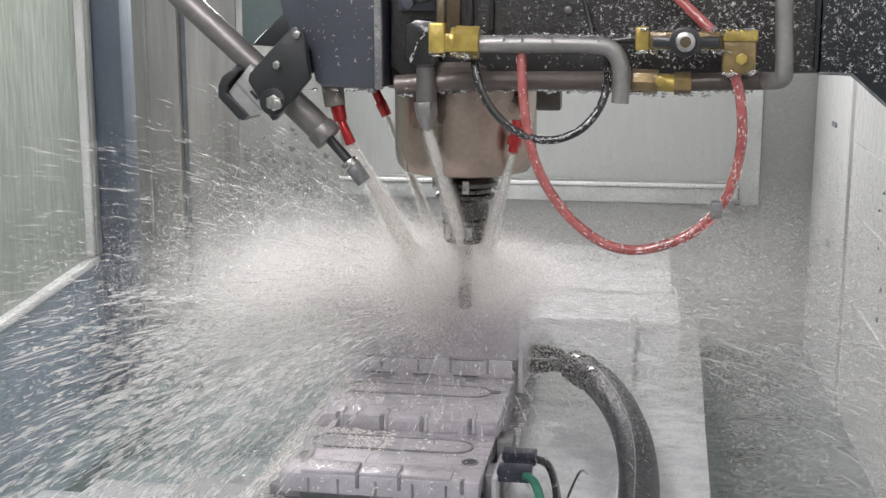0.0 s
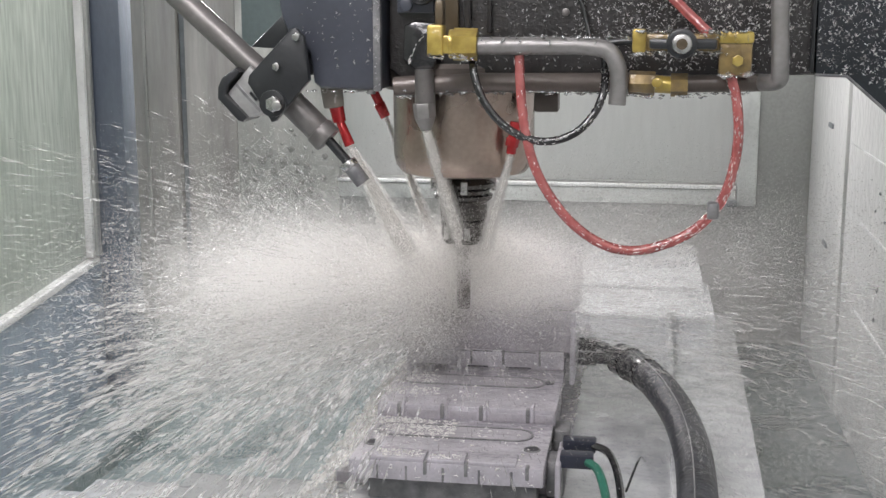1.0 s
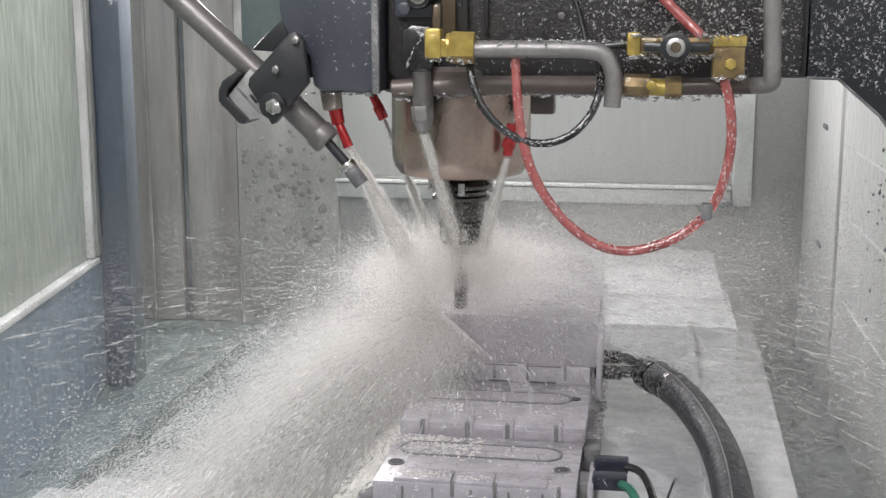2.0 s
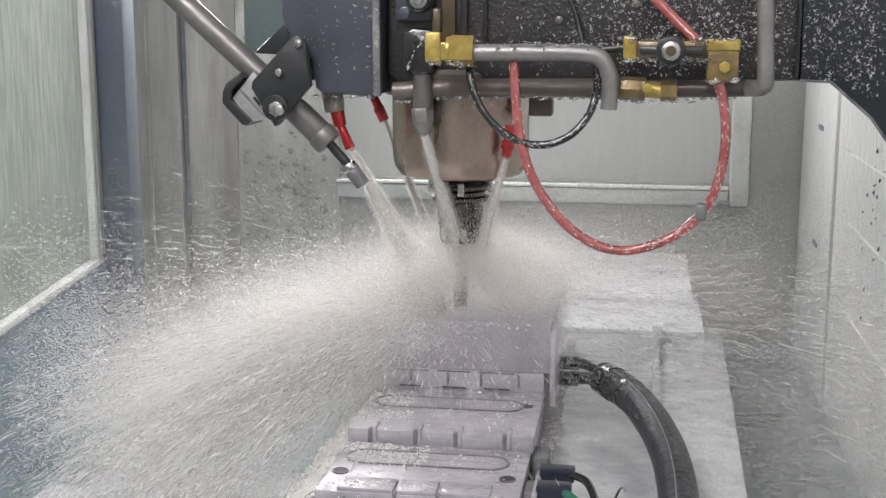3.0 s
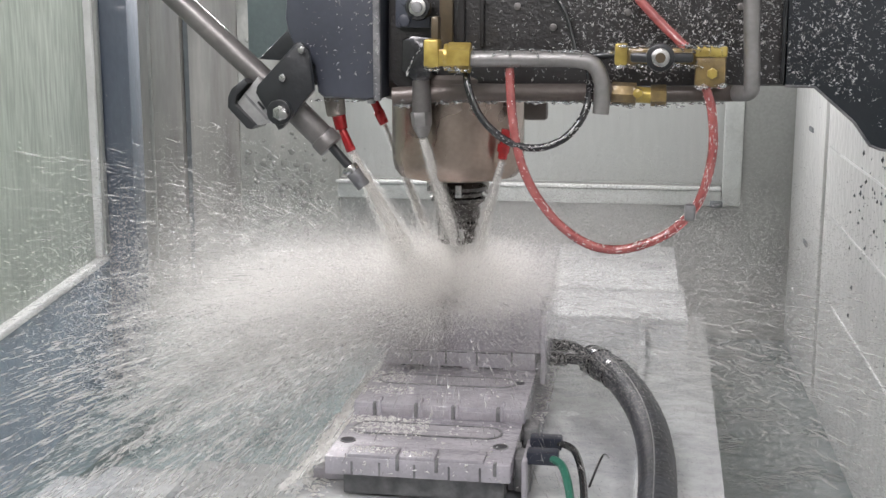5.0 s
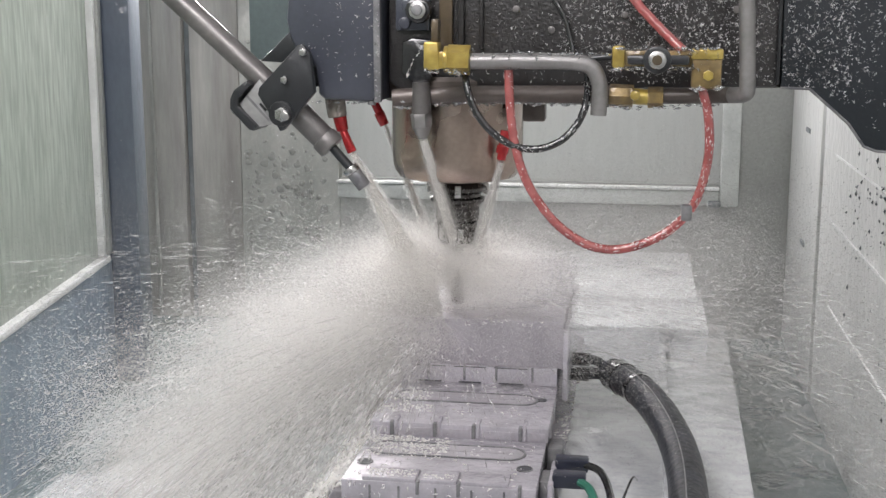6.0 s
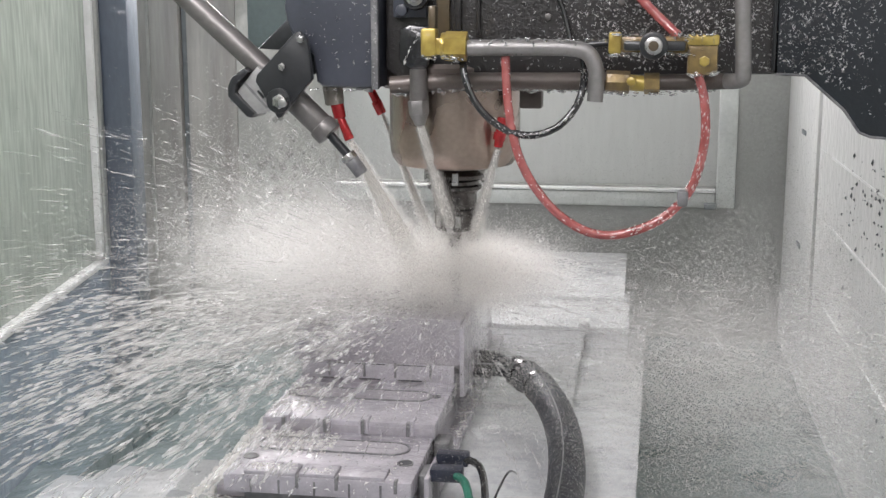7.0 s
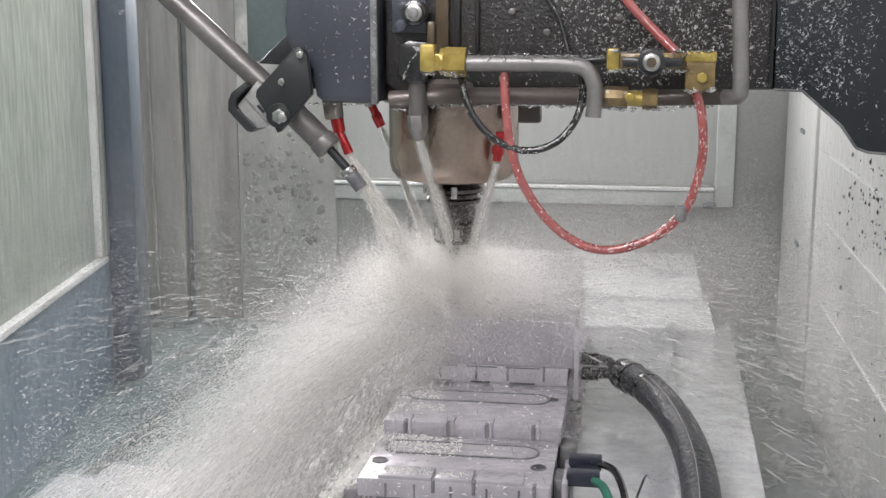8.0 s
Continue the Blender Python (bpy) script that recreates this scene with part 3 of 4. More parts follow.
def coolant_arm(head):
    arm = part("coolant_arm", rod((-0.3660, -0.0900, 0.5682), (-0.2050, -0.0900, 0.4230), 0.0135, seg=24), M_ARM, head, "long plated steel coolant tube in a black clamp")
    part("sleeve", rod((-0.2078, -0.0900, 0.4257), (-0.1440, -0.0900, 0.3636), 0.0155, 0.0148, seg=24, bevel=0.002), M_ARM, arm)
    part("collar", rod((-0.1521, -0.0900, 0.3715), (-0.1406, -0.0900, 0.3596), 0.0168, seg=24, bevel=0.002), M_ARM, arm)
    part("thin_rod", rod((-0.1440, -0.0900, 0.3636), (-0.1142, -0.0900, 0.3304), 0.0055, seg=14), M_BLACK, arm, "thin black rod")
    part("nozzle", rod((-0.1182, -0.0900, 0.3344), (-0.1020, -0.0900, 0.3130), 0.0090, 0.0086, seg=16, bevel=0.001), M_EDGE, arm)
    part("ring", rod((-0.1203, -0.0900, 0.3364), (-0.1155, -0.0900, 0.3297), 0.0100, seg=16, bevel=0.001), M_STEEL, arm)
    part("clamp_plate", prism([(-0.2207, 0.4235), (-0.2190, 0.4315), (-0.1718, 0.4803), (-0.1663, 0.4816), (-0.1577, 0.4725), (-0.1525, 0.4268), (-0.1906, 0.3826), (-0.1948, 0.3812)], -0.124, -0.112, 0.002), M_BLACK, arm, "black clamp plate")
    for q in ((-0.1645, 0.4725), (-0.1871, 0.4410)):
        part("screw", rod((q[0], -0.130, q[1]), (q[0], -0.123, q[1]), 0.0045, seg=6, bevel=0.001), M_STEEL, arm)
    x, z = (-0.1922, 0.4019)
    part("washer", rod((x, -0.129, z), (x, -0.123, z), 0.0145, seg=24, bevel=0.001), M_BLACK, arm)
    part("bolt", rod((x + 0.004, -0.140, z), (x + 0.004, -0.128, z), 0.0088, seg=6, bevel=0.001), M_STEEL, arm, "bright hex bolt")
    part("bolt", rod((x + 0.010, -0.147, z - 0.001), (x + 0.010, -0.138, z - 0.001), 0.0052, seg=16, bevel=0.001), M_STEEL, arm)
    part("clamp_block", prism([(-0.2475, 0.4112), (-0.2222, 0.4407), (-0.1940, 0.4118), (-0.2085, 0.3877), (-0.2260, 0.3848)], -0.110, -0.07, 0.001), M_BLOCK, arm, "cast zinc clamp block")
    part("block_groove", prism([(-0.2395, 0.4207), (-0.2374, 0.4227), (-0.2097, 0.3930), (-0.2119, 0.3910)], -0.1108, -0.1085), M_EDGE, arm)
    part("block_slot", prism([(-0.2231, 0.4115), (-0.2210, 0.4135), (-0.2136, 0.4050), (-0.2157, 0.4029)], -0.1112, -0.1085), M_BLACK, arm)
    part("lower_bracket", prism([(-0.2564, 0.4178), (-0.2518, 0.4279), (-0.2361, 0.4393), (-0.2307, 0.4347), (-0.2458, 0.4193), (-0.2475, 0.4099), (-0.2239, 0.3861), (-0.2289, 0.3807), (-0.2345, 0.3820), (-0.2568, 0.4058)], -0.118, -0.06, 0.002), M_BLACK, arm)
    part("stud", rod((-0.2603, -0.0900, 0.4037), (-0.2507, -0.0900, 0.3957), 0.0052, seg=14, bevel=0.001), M_STEEL, arm)
    part("hanger", prism([(-0.2286, 0.4604), (-0.1842, 0.5023), (-0.1527, 0.4816), (-0.1524, 0.4321), (-0.1689, 0.4286), (-0.1887, 0.4580)], -0.085, -0.05, 0.002), M_BLACK, arm)
    return arm


HEAD = spindle_head()
ARM = coolant_arm(HEAD)
ARM.location.x, ARM.location.z = ARM.location.x + 0.0035, ARM.location.z + 0.0015


def flecks(name, label, spots, mat, size, seed, at, lift=0.0, curl=0.0):
    """Swarf, drops and painted glints lying on a surface: spots are (corner, edge, edge, count). curl bends each one
    into a sickle.
    """
    rng = random.Random(seed)
    verts, faces = [], []
    for corner, u, v, count in spots:
        corner, u, v = Vector(corner), Vector(u), Vector(v)
        nrm = u.cross(v).normalized()
        for _ in range(count):
            c = corner + u * rng.random() + v * rng.random() + nrm * lift
            a = rng.random() * math.pi
            s = size * (0.4 + 1.3 * rng.random() ** 2.5)
            e1 = (u.normalized() * math.cos(a) + v.normalized() * math.sin(a)) * s
            e2 = nrm.cross(e1).normalized() * s * (0.14 + 0.3 * rng.random())
            k = len(verts)
            bend = e2.normalized() * s * curl * rng.uniform(-1, 1)
            verts += [c + e1 + bend, c + e2, c - e1 + bend, c - e2, c + nrm * s * 0.5, c - nrm * s * 0.2]
            faces += [(k, k + 1, k + 4), (k + 1, k + 2, k + 4), (k + 2, k + 3, k + 4), (k + 3, k, k + 4), (k + 1, k, k + 5), (k + 2, k + 1, k + 5), (k + 3, k + 2, k + 5), (k, k + 3, k + 5)]
    me = bpy.data.meshes.new(name)
    me.from_pydata([v - Vector(at) for v in verts], [], faces)
    me.materials.append(mat)
    ob = tagged(new(name, me), label, "swarf" if "chip" in label else "water", kind="stuff")
    ob.location = at
    return ob


HEAD_SWARF = flecks("metal_swarf", "bright wet metal chips clinging to the spindle head", [
    ((0.10, -0.085, 0.44), (0.42, 0, 0), (0, 0, 0.16), 1700), ((-0.05, -0.085, 0.44), (0.15, 0, 0), (0, 0, 0.16), 420), ((0.13, -0.085, 0.475), (0.24, 0, 0), (0, 0, 0.10), 2100),
    ((0.377, -0.087, 0.437), (0.075, 0, 0), (0, 0, 0.12), 1000), ((0.43, -0.087, 0.42), (0.05, 0, 0), (0, 0, 0.13), 330), ((0.18, -0.085, 0.44), (0.19, 0, 0), (0, 0, 0.16), 1500), ((0.46, -0.087, 0.39), (0.05, 0, 0), (0, 0, 0.16), 110),
    ((-0.17, -0.100, 0.44), (0.09, 0, 0), (0, 0, 0.13), 130), ((-0.082, -0.106, 0.42), (0.007, 0, 0), (0, 0, 0.15), 60)], M_CHIP, 0.0017, 3, (0, 0, 0.45), curl=0.9)


def beads(name, label, paths, mat, seed, at, stretch=2.4):
    """Running water along hoses: beads, and slim slivers that also draw highlights; paths are (points, radius, count,
    size).
    """
    rng = random.Random(seed)
    verts, faces = [], []
    for points, r, count, size in paths:
        way = smooth_path(points, 10)
        for _ in range(count):
            i = rng.randrange(len(way) - 1)
            d = (way[i + 1] - way[i])
            c = way[i] + d * rng.random()
            d = d.normalized()
            side = d.cross(Vector((0, -1, 0))).normalized()
            a = rng.gauss(0, 0.9)
            out = Vector((0, -1, 0)) * math.cos(a) + side * math.sin(a)
            out = (out - d * out.dot(d)).normalized()
            s = size * (0.3 + 1.2 * rng.random() ** 2)
            c = c + out * r * 0.98
            e1, e2 = d * s * (0.7 + stretch * rng.random()), d.cross(out) * s * 0.5
            k = len(verts)
            verts += [c + e1, c + e2, c - e1, c - e2, c + out * s * 0.55, c - out * s * 0.3]
            faces += [(k, k + 1, k + 4), (k + 1, k + 2, k + 4), (k + 2, k + 3, k + 4), (k + 3, k, k + 4), (k + 1, k, k + 5), (k + 2, k + 1, k + 5), (k + 3, k + 2, k + 5), (k, k + 3, k + 5)]
    me = bpy.data.meshes.new(name)
    me.from_pydata([v - Vector(at) for v in verts], [], faces)
    me.materials.append(mat)
    me.shade_smooth()
    ob = tagged(new(name, me), label, "water drops", kind="stuff")
    ob.location = at
    return ob


# white slivers here also paint the highlights of wet hoses and bracket
HOSE_WATER_GLINTS = beads("water_beads_glints", "coolant beads and white slivers painting the highlights along hoses", [(RED_LOOP, 0.0053, 190, 0.0010), (RED_LOOP[8:14], 0.0053, 120, 0.0012), ([(-0.045, -0.103, 0.445), (-0.034, -0.104, 0.470), (-0.020, -0.103, 0.480)], 0.001, 30, 0.0013), (BLACK_LOOP[3:10], 0.0042, 110, 0.0010), (BLACK_LOOP, 0.0042, 40, 0.0009)], M_WATER, 21, (0.15, -0.15, 0.35))
HANGING = beads("water_beads_glints", "lumps of clear coolant hanging under the manifold and valve", [([(-0.06, -0.090, 0.4105), (0.02, -0.091, 0.4150), (0.10, -0.091, 0.4158), (0.19, -0.091, 0.4168)], 0.002, 130, 0.0037), ([(0.19, -0.128, 0.4165), (0.25, -0.127, 0.4160), (0.31, -0.120, 0.4210)], 0.002, 60, 0.0033),
    ([(0.195, -0.152, 0.4600), (0.275, -0.152, 0.4600)], 0.002, 60, 0.0037), ([(0.195, -0.156, 0.4800), (0.305, -0.158, 0.4810)], 0.001, 60, 0.0030), ([(0.276, -0.156, 0.4380), (0.308, -0.156, 0.4390)], 0.002, 30, 0.0037), ([(-0.015, -0.150, 0.4560), (0.034, -0.154, 0.4530)], 0.002, 36, 0.0033), ([(0.10, -0.150, 0.4760), (0.19, -0.146, 0.4740)], 0.001, 50, 0.0030), ([(0.0350, -0.146, 0.4745), (0.14, -0.146, 0.4745)], 0.001, 24, 0.0022)], M_DROP, 22, (0.15, -0.14, 0.44), 0.6)
DRIPS = flecks("water_drops", "clear coolant drops hanging under pipes and fittings", [
    ((0.0368, -0.1460, 0.4585), (0.13, 0, 0), (0, 0.012, 0), 40), ((-0.0517, -0.1120, 0.4168), (0.22, 0, 0), (0, 0.012, 0), 90), ((0.1921, -0.1300, 0.4219), (0.06, 0, 0), (0, 0.012, 0), 30),
    ((0.1957, -0.1500, 0.4597), (0.09, 0, 0), (0, 0.014, 0), 40), ((0.2014, -0.1570, 0.4720), (0.08, 0, 0), (0, 0, 0.012), 40), ((0.2733, -0.1570, 0.4568), (0.03, 0, 0), (0, 0, 0.03), 20), ((0.0385, -0.1500, 0.4685), (0.13, 0, 0), (0, 0, 0.010), 25), ((-0.1886, -0.1040, 0.4148), (0.10, 0, 0), (0, 0.02, 0), 30)], M_DROP, 0.0028, 8, (0.1, -0.1, 0.42))
WALL_MARKS = flecks("swarf_marks", "dark chips stuck to the white column-side wall", [
    ((RIGHT - 0.001, 0.05, 0.20), (0, 0, 0.12), (0, 0.40, 0), 90), ((RIGHT - 0.001, 0.05, -0.05), (0, 0, 0.30), (0, 0.60, 0), 60), ((RIGHT - 0.007, 0.82, 0.0), (0, 0, 0.35), (0, 0.30, 0), 4)], M_RUBBER, 0.0036, 9, (RIGHT, 0.2, 0.2), curl=0.5)

def water_spots():
    rng = random.Random(10)
    bm = bmesh.new()
    for _ in range(120):
        x, z, r = rng.uniform(-0.680, -0.49), rng.gauss(0.12, 0.10), 0.0025 + 0.0085 * rng.random() ** 2
        ring = [bm.verts.new((x + r * q * math.cos(a), BACK - 0.0135, z + r * q * math.sin(a))) for a, q in [(2 * math.pi * i / 9, rng.uniform(0.7, 1.25)) for i in range(9)]]
        top = bm.verts.new((x, BACK - 0.0150, z))
        for p, q in zip(ring, ring[1:] + ring[:1]):
            bm.faces.new((p, q, top))
    return tagged(part("water_spots", bm, M_SPOT), "dark wet spots on the stained end panel", "water spots", kind="stuff")


water_spots()


# ---- table, workpiece and hoses (they ride together) ----
def machine_table():
    t = thing("machine_table", (0.1, 0.3, -0.06), "white wet cover sheets stepped over the machine table", "machine table")
    # near sheets and ridge carry their shade in the colour
    part("near_sheet", box(-0.085, 0.281, -0.95, 0.575, -0.012, 0.0, 0.002), M_TABLE_SHADED, t)
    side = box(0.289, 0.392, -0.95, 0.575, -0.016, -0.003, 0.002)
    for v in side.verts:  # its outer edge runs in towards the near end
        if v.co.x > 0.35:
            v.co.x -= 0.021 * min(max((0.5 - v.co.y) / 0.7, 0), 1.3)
    part("side_sheet", side, M_TABLE_SHADED, t)
    part("ridge", box(0.279, 0.291, -0.95, 0.500, -0.004, 0.006, 0.002), M_TABLE_SHADED, t)
    part("middle_sheet", box(-0.085, 0.362, 0.500, 0.78, -0.010, 0.007, 0.0025), M_TABLE, t)
    part("far_sheet", box(-0.085, 0.352, 0.70, 1.13, 0.002, 0.013, 0.0025), M_TABLE, t)
    part("tab", box(0.280, 0.298, 0.475, 0.500, 0.0, 0.022, 0.002), M_FRAME, t)
    part("saddle", box(-0.07, 0.34, -0.94, 1.09, -0.17, -0.018, 0.004), M_BACK, t)
    return t


def slot_ring(cx, cy, half, r, w, z0, z1, bm=None, seg=10):
    """The raised lip of an oval pocket."""
    own = bmesh.new()
    loops = []
    for rr in (r, r - w):
        pts = [(cx + half + rr * math.sin(a), cy - rr * math.cos(a)) for a in [math.pi * i / seg for i in range(seg + 1)]]
        pts += [(cx - half - rr * math.sin(a), cy + rr * math.cos(a)) for a in [math.pi * i / seg for i in range(seg + 1)]]
        loops.append(pts)
    n = len(loops[0])
    ring = [[own.verts.new((x, y, z)) for x, y in loops[i]] for i, z in ((0, z0), (0, z1), (1, z1), (1, z0))]
    for a, b in zip(ring, ring[1:]):
        for i in range(n):
            own.faces.new((a[i], a[(i + 1) % n], b[(i + 1) % n], b[i]))
    bmesh.ops.recalc_face_normals(own, faces=own.faces[:])
    return merge(bm, own)


def workpiece():
    w = thing("workpiece", (0.05, -0.1, 0.0), "stepped aluminium manifold blocks on a fixture, flooded with coolant", "workpiece")
    part("base_plate", box(-0.078, 0.165, -0.29, 0.40, 0.001, 0.014, 0.002), M_PART, w)
    # near step
    p1 = part("plate", box(-0.050, 0.150, -0.346, -0.196, 0.030, 0.050, 0.0018), M_PART, w, "machined aluminium plate with an oval pocket")
    # darker body: the shaded gap under the plate is put into its colour
    part("body", box(-0.034, 0.142, -0.328, -0.205, 0.002, 0.031, 0.002), M_EDGE, w)
    # dark lip puts the oval groove's shade into the colour
    part("pocket_lip", slot_ring(0.045, -0.248, 0.066, 0.0205, 0.0026, 0.049, 0.0513), M_EDGE, p1)
    part("pocket_floor", slot_ring(0.045, -0.248, 0.066, 0.0178, 0.0170, 0.049, 0.0505), M_RAW, p1)
    for x, y in ((-0.0364, -0.293), (0.1335, -0.290)):
        part("bolt_hole", lathe([(0.0088, 0.0485), (0.0088, 0.0512), (0.0074, 0.0512), (0.0074, 0.0505)], x, y, 24), M_EDGE, p1)
        part("bore", rod((x, y, 0.0492), (x, y, 0.0508), 0.0073, seg=20), M_HOLE, p1)
    for x0, x1 in ((-0.028, 0.0275), (0.0315, 0.0695), (0.0735, 0.122)):
        part("pad", box(x0, x1, -0.345, -0.314, 0.0495, 0.0540, 0.0014), M_PART, p1)
    for x in (0.0295, 0.0715, 0.1336):
        part("notch", box(x - 0.0018, x + 0.0018, -0.3475, -0.338, 0.038, 0.0518, 0.0006), M_EDGE, p1)
    for x in (-0.020, 0.010, 0.048, 0.085, 0.118):
        part("notch", box(x - 0.0012, x + 0.0012, -0.3468, -0.344, 0.031, 0.046, 0.0004), M_EDGE, p1)
    # second step
    p2 = part("plate", box(-0.050, 0.152, -0.206, -0.034, 0.049, 0.066, 0.0018), M_PART, w)
    part("body", box(-0.040, 0.148, -0.195, -0.036, 0.002, 0.0495, 0.002), M_RAW, w)
    # groove shade again coloured onto the lip
    part("pocket_lip", slot_ring(0.046, -0.107, 0.066, 0.0205, 0.0026, 0.065, 0.0673), M_EDGE, p2)
    part("pocket_floor", slot_ring(0.046, -0.107, 0.066, 0.0178, 0.0170, 0.065, 0.0665), M_RAW, p2)
    for x, y in ((0.136, -0.103), (-0.040, -0.115)):
        part("bore", rod((x, y, 0.0652), (x, y, 0.0668), 0.0062, seg=20), M_HOLE, p2)
    for x in (-0.0249, 0.0242, 0.0682, 0.1207):
        part("notch", box(x - 0.0022, x + 0.0022, -0.2075, -0.199, 0.0505, 0.0665, 0.0006), M_EDGE, p2)
        part("rib", box(x + 0.003, x + 0.007, -0.2085, -0.188, 0.051, 0.0695, 0.0012), M_PART, p2)
    for x0, x1 in ((-0.046, -0.029), (-0.016, 0.020), (0.033, 0.064), (0.077, 0.116), (0.129, 0.148)):
        part("relief", box(x0, x1, -0.2066, -0.204, 0.0515, 0.0605, 0.0004), M_RAW, p2)
    # step under the stock
    p3 = part("plate", box(-0.047, 0.150, -0.046, 0.19, 0.0655, 0.0885, 0.0018), M_PART, w)
    for x in (-0.010, 0.035, 0.075, 0.120):
        part("notch", box(x - 0.0015, x + 0.0015, -0.0472, -0.040, 0.070, 0.0890, 0.0005), M_EDGE, p3)
    for x0, x1 in ((-0.030, 0.012), (0.022, 0.062), (0.072, 0.115)):
        part("relief", box(x0, x1, -0.0468, -0.044, 0.0862, 0.0874, 0.0003), M_HOLE, p3)
        part("relief", box(x0 + 0.006, x1 - 0.006, -0.0468, -0.044, 0.0662, 0.0680, 0.0003), M_HOLE, p3)
    # block being milled
    part("stock", box(-0.056, 0.157, -0.046, 0.20, 0.0888, 0.1480, 0.0015), M_RAW, w, "solid aluminium stock being face milled")
    far = part("plate", box(-0.055, 0.152, 0.212, 0.385, 0.095, 0.146, 0.002), M_PART, w, "finished aluminium plate with slots")
    part("body", box(-0.040, 0.148, 0.205, 0.375, 0.002, 0.096, 0.002), M_RAW, w)
    for y in (0.245, 0.280, 0.315, 0.350):
        part("slot_rim", slot_ring(-0.010, y, 0.026, 0.0085, 0.0025, 0.1452, 0.1478), M_RAW, far)
        part("slot_rim", slot_ring(0.095, y, 0.034, 0.0085, 0.0025, 0.1452, 0.1478), M_RAW, far)
    part("tool_mark", slot_ring(0.050, 0.075, 0.020, 0.062, 0.0012, 0.1476, 0.1484), M_EDGE, w)
    part("side_plate", box(0.157, 0.163, -0.05, 0.19, 0.05, 0.140, 0.001), M_PART, w)
    # clamps on the flank
    for y in (-0.29, -0.19):
        part("clamp", box(0.150, 0.168, y - 0.018, y + 0.018, 0.006, 0.045, 0.003), M_EDGE, w)
    return w


def hoses():
    h = thing("hose_bundle", (0.24, -0.1, 0.0), "black corrugated conduit and hoses lying on the table", "hose")
    RUN = [(0.2150, 0.092, 0.046), (0.2320, 0.062, 0.046), (0.2540, 0.020, 0.044), (0.2760, -0.0498, 0.040), (0.2920, -0.1298, 0.036), (0.3005, -0.2078, 0.031), (0.3030, -0.2885, 0.026), (0.3000, -0.42, 0.023), (0.290, -0.62, 0.022)]
    pipe = part("conduit", sweep(RUN, 0.0205, 18, steps=16, ribs=0.018), M_CONDUIT, h, "thick wet dark sleeve over the cables")
    part("seam", sweep([(x - 0.004, y - 0.004, z + 0.0202) for x, y, z in RUN[1:]], 0.0008, 6), M_EDGE, pipe)
    part("conduit_band", sweep([(0.2215, 0.081, 0.046), (0.2300, 0.066, 0.046)], 0.0222, 18, steps=3), M_BLACKHOSE, pipe)
    part("strap", sweep([(0.2480, 0.033, 0.0445), (0.2510, 0.027, 0.0443)], 0.0214, 18, steps=3), M_BLACKHOSE, pipe)
    part("hose", sweep([(0.180, 0.106, 0.060), (0.192, 0.108, 0.058), (0.206, 0.096, 0.053), (0.222, 0.078, 0.048)], 0.0064, 12), M_CONDUIT, h)
    part("hose", sweep([(0.182, 0.048, 0.056), (0.196, 0.056, 0.054), (0.208, 0.064, 0.050), (0.222, 0.066, 0.046)], 0.0064, 12), M_CONDUIT, h)
    part("hose", sweep([(0.168, 0.078, 0.052), (0.190, 0.084, 0.050), (0.206, 0.082, 0.048), (0.220, 0.076, 0.046)], 0.0050, 12), M_CONDUIT, h)
    part("sleeve", rod((0.150, 0.107, 0.060), (0.184, 0.104, 0.060), 0.0092, seg=16, bevel=0.001), M_BLACKHOSE, h)
    part("sleeve", rod((0.152, 0.048, 0.057), (0.186, 0.047, 0.056), 0.0092, seg=16, bevel=0.001), M_BLACKHOSE, h)
    part("stray_wire", sweep([(0.232, -0.34, 0.03), (0.244, -0.30, 0.05), (0.250, -0.25, 0.03)], 0.0012, 6), M_BLACKHOSE, h)
    return h


def plugs():
    h = thing("cable_plugs", (0.18, -0.29, 0.0), "dark cable plugs with green and black wires at the fixture", "connector")
    part("plug", box(0.164, 0.199, -0.276, -0.258, 0.044, 0.058, 0.002), M_NAVY, h)
    part("plug", box(0.164, 0.198, -0.318, -0.298, 0.042, 0.056, 0.002), M_NAVY, h)
    part("bracket", box(0.160, 0.166, -0.330, -0.258, 0.001, 0.050, 0.002), M_PART, h)
    part("wire", sweep([(0.195, -0.272, 0.052), (0.212, -0.285, 0.05), (0.224, -0.33, 0.04), (0.230, -0.40, 0.02), (0.232, -0.55, 0.008)], 0.0042, 8), M_BLACKHOSE, h)
    part("wire", sweep([(0.192, -0.316, 0.050), (0.204, -0.33, 0.046), (0.214, -0.37, 0.03), (0.220, -0.44, 0.012), (0.222, -0.55, 0.008)], 0.0045, 8), M_GREENWIRE, h, "green cable")
    return h


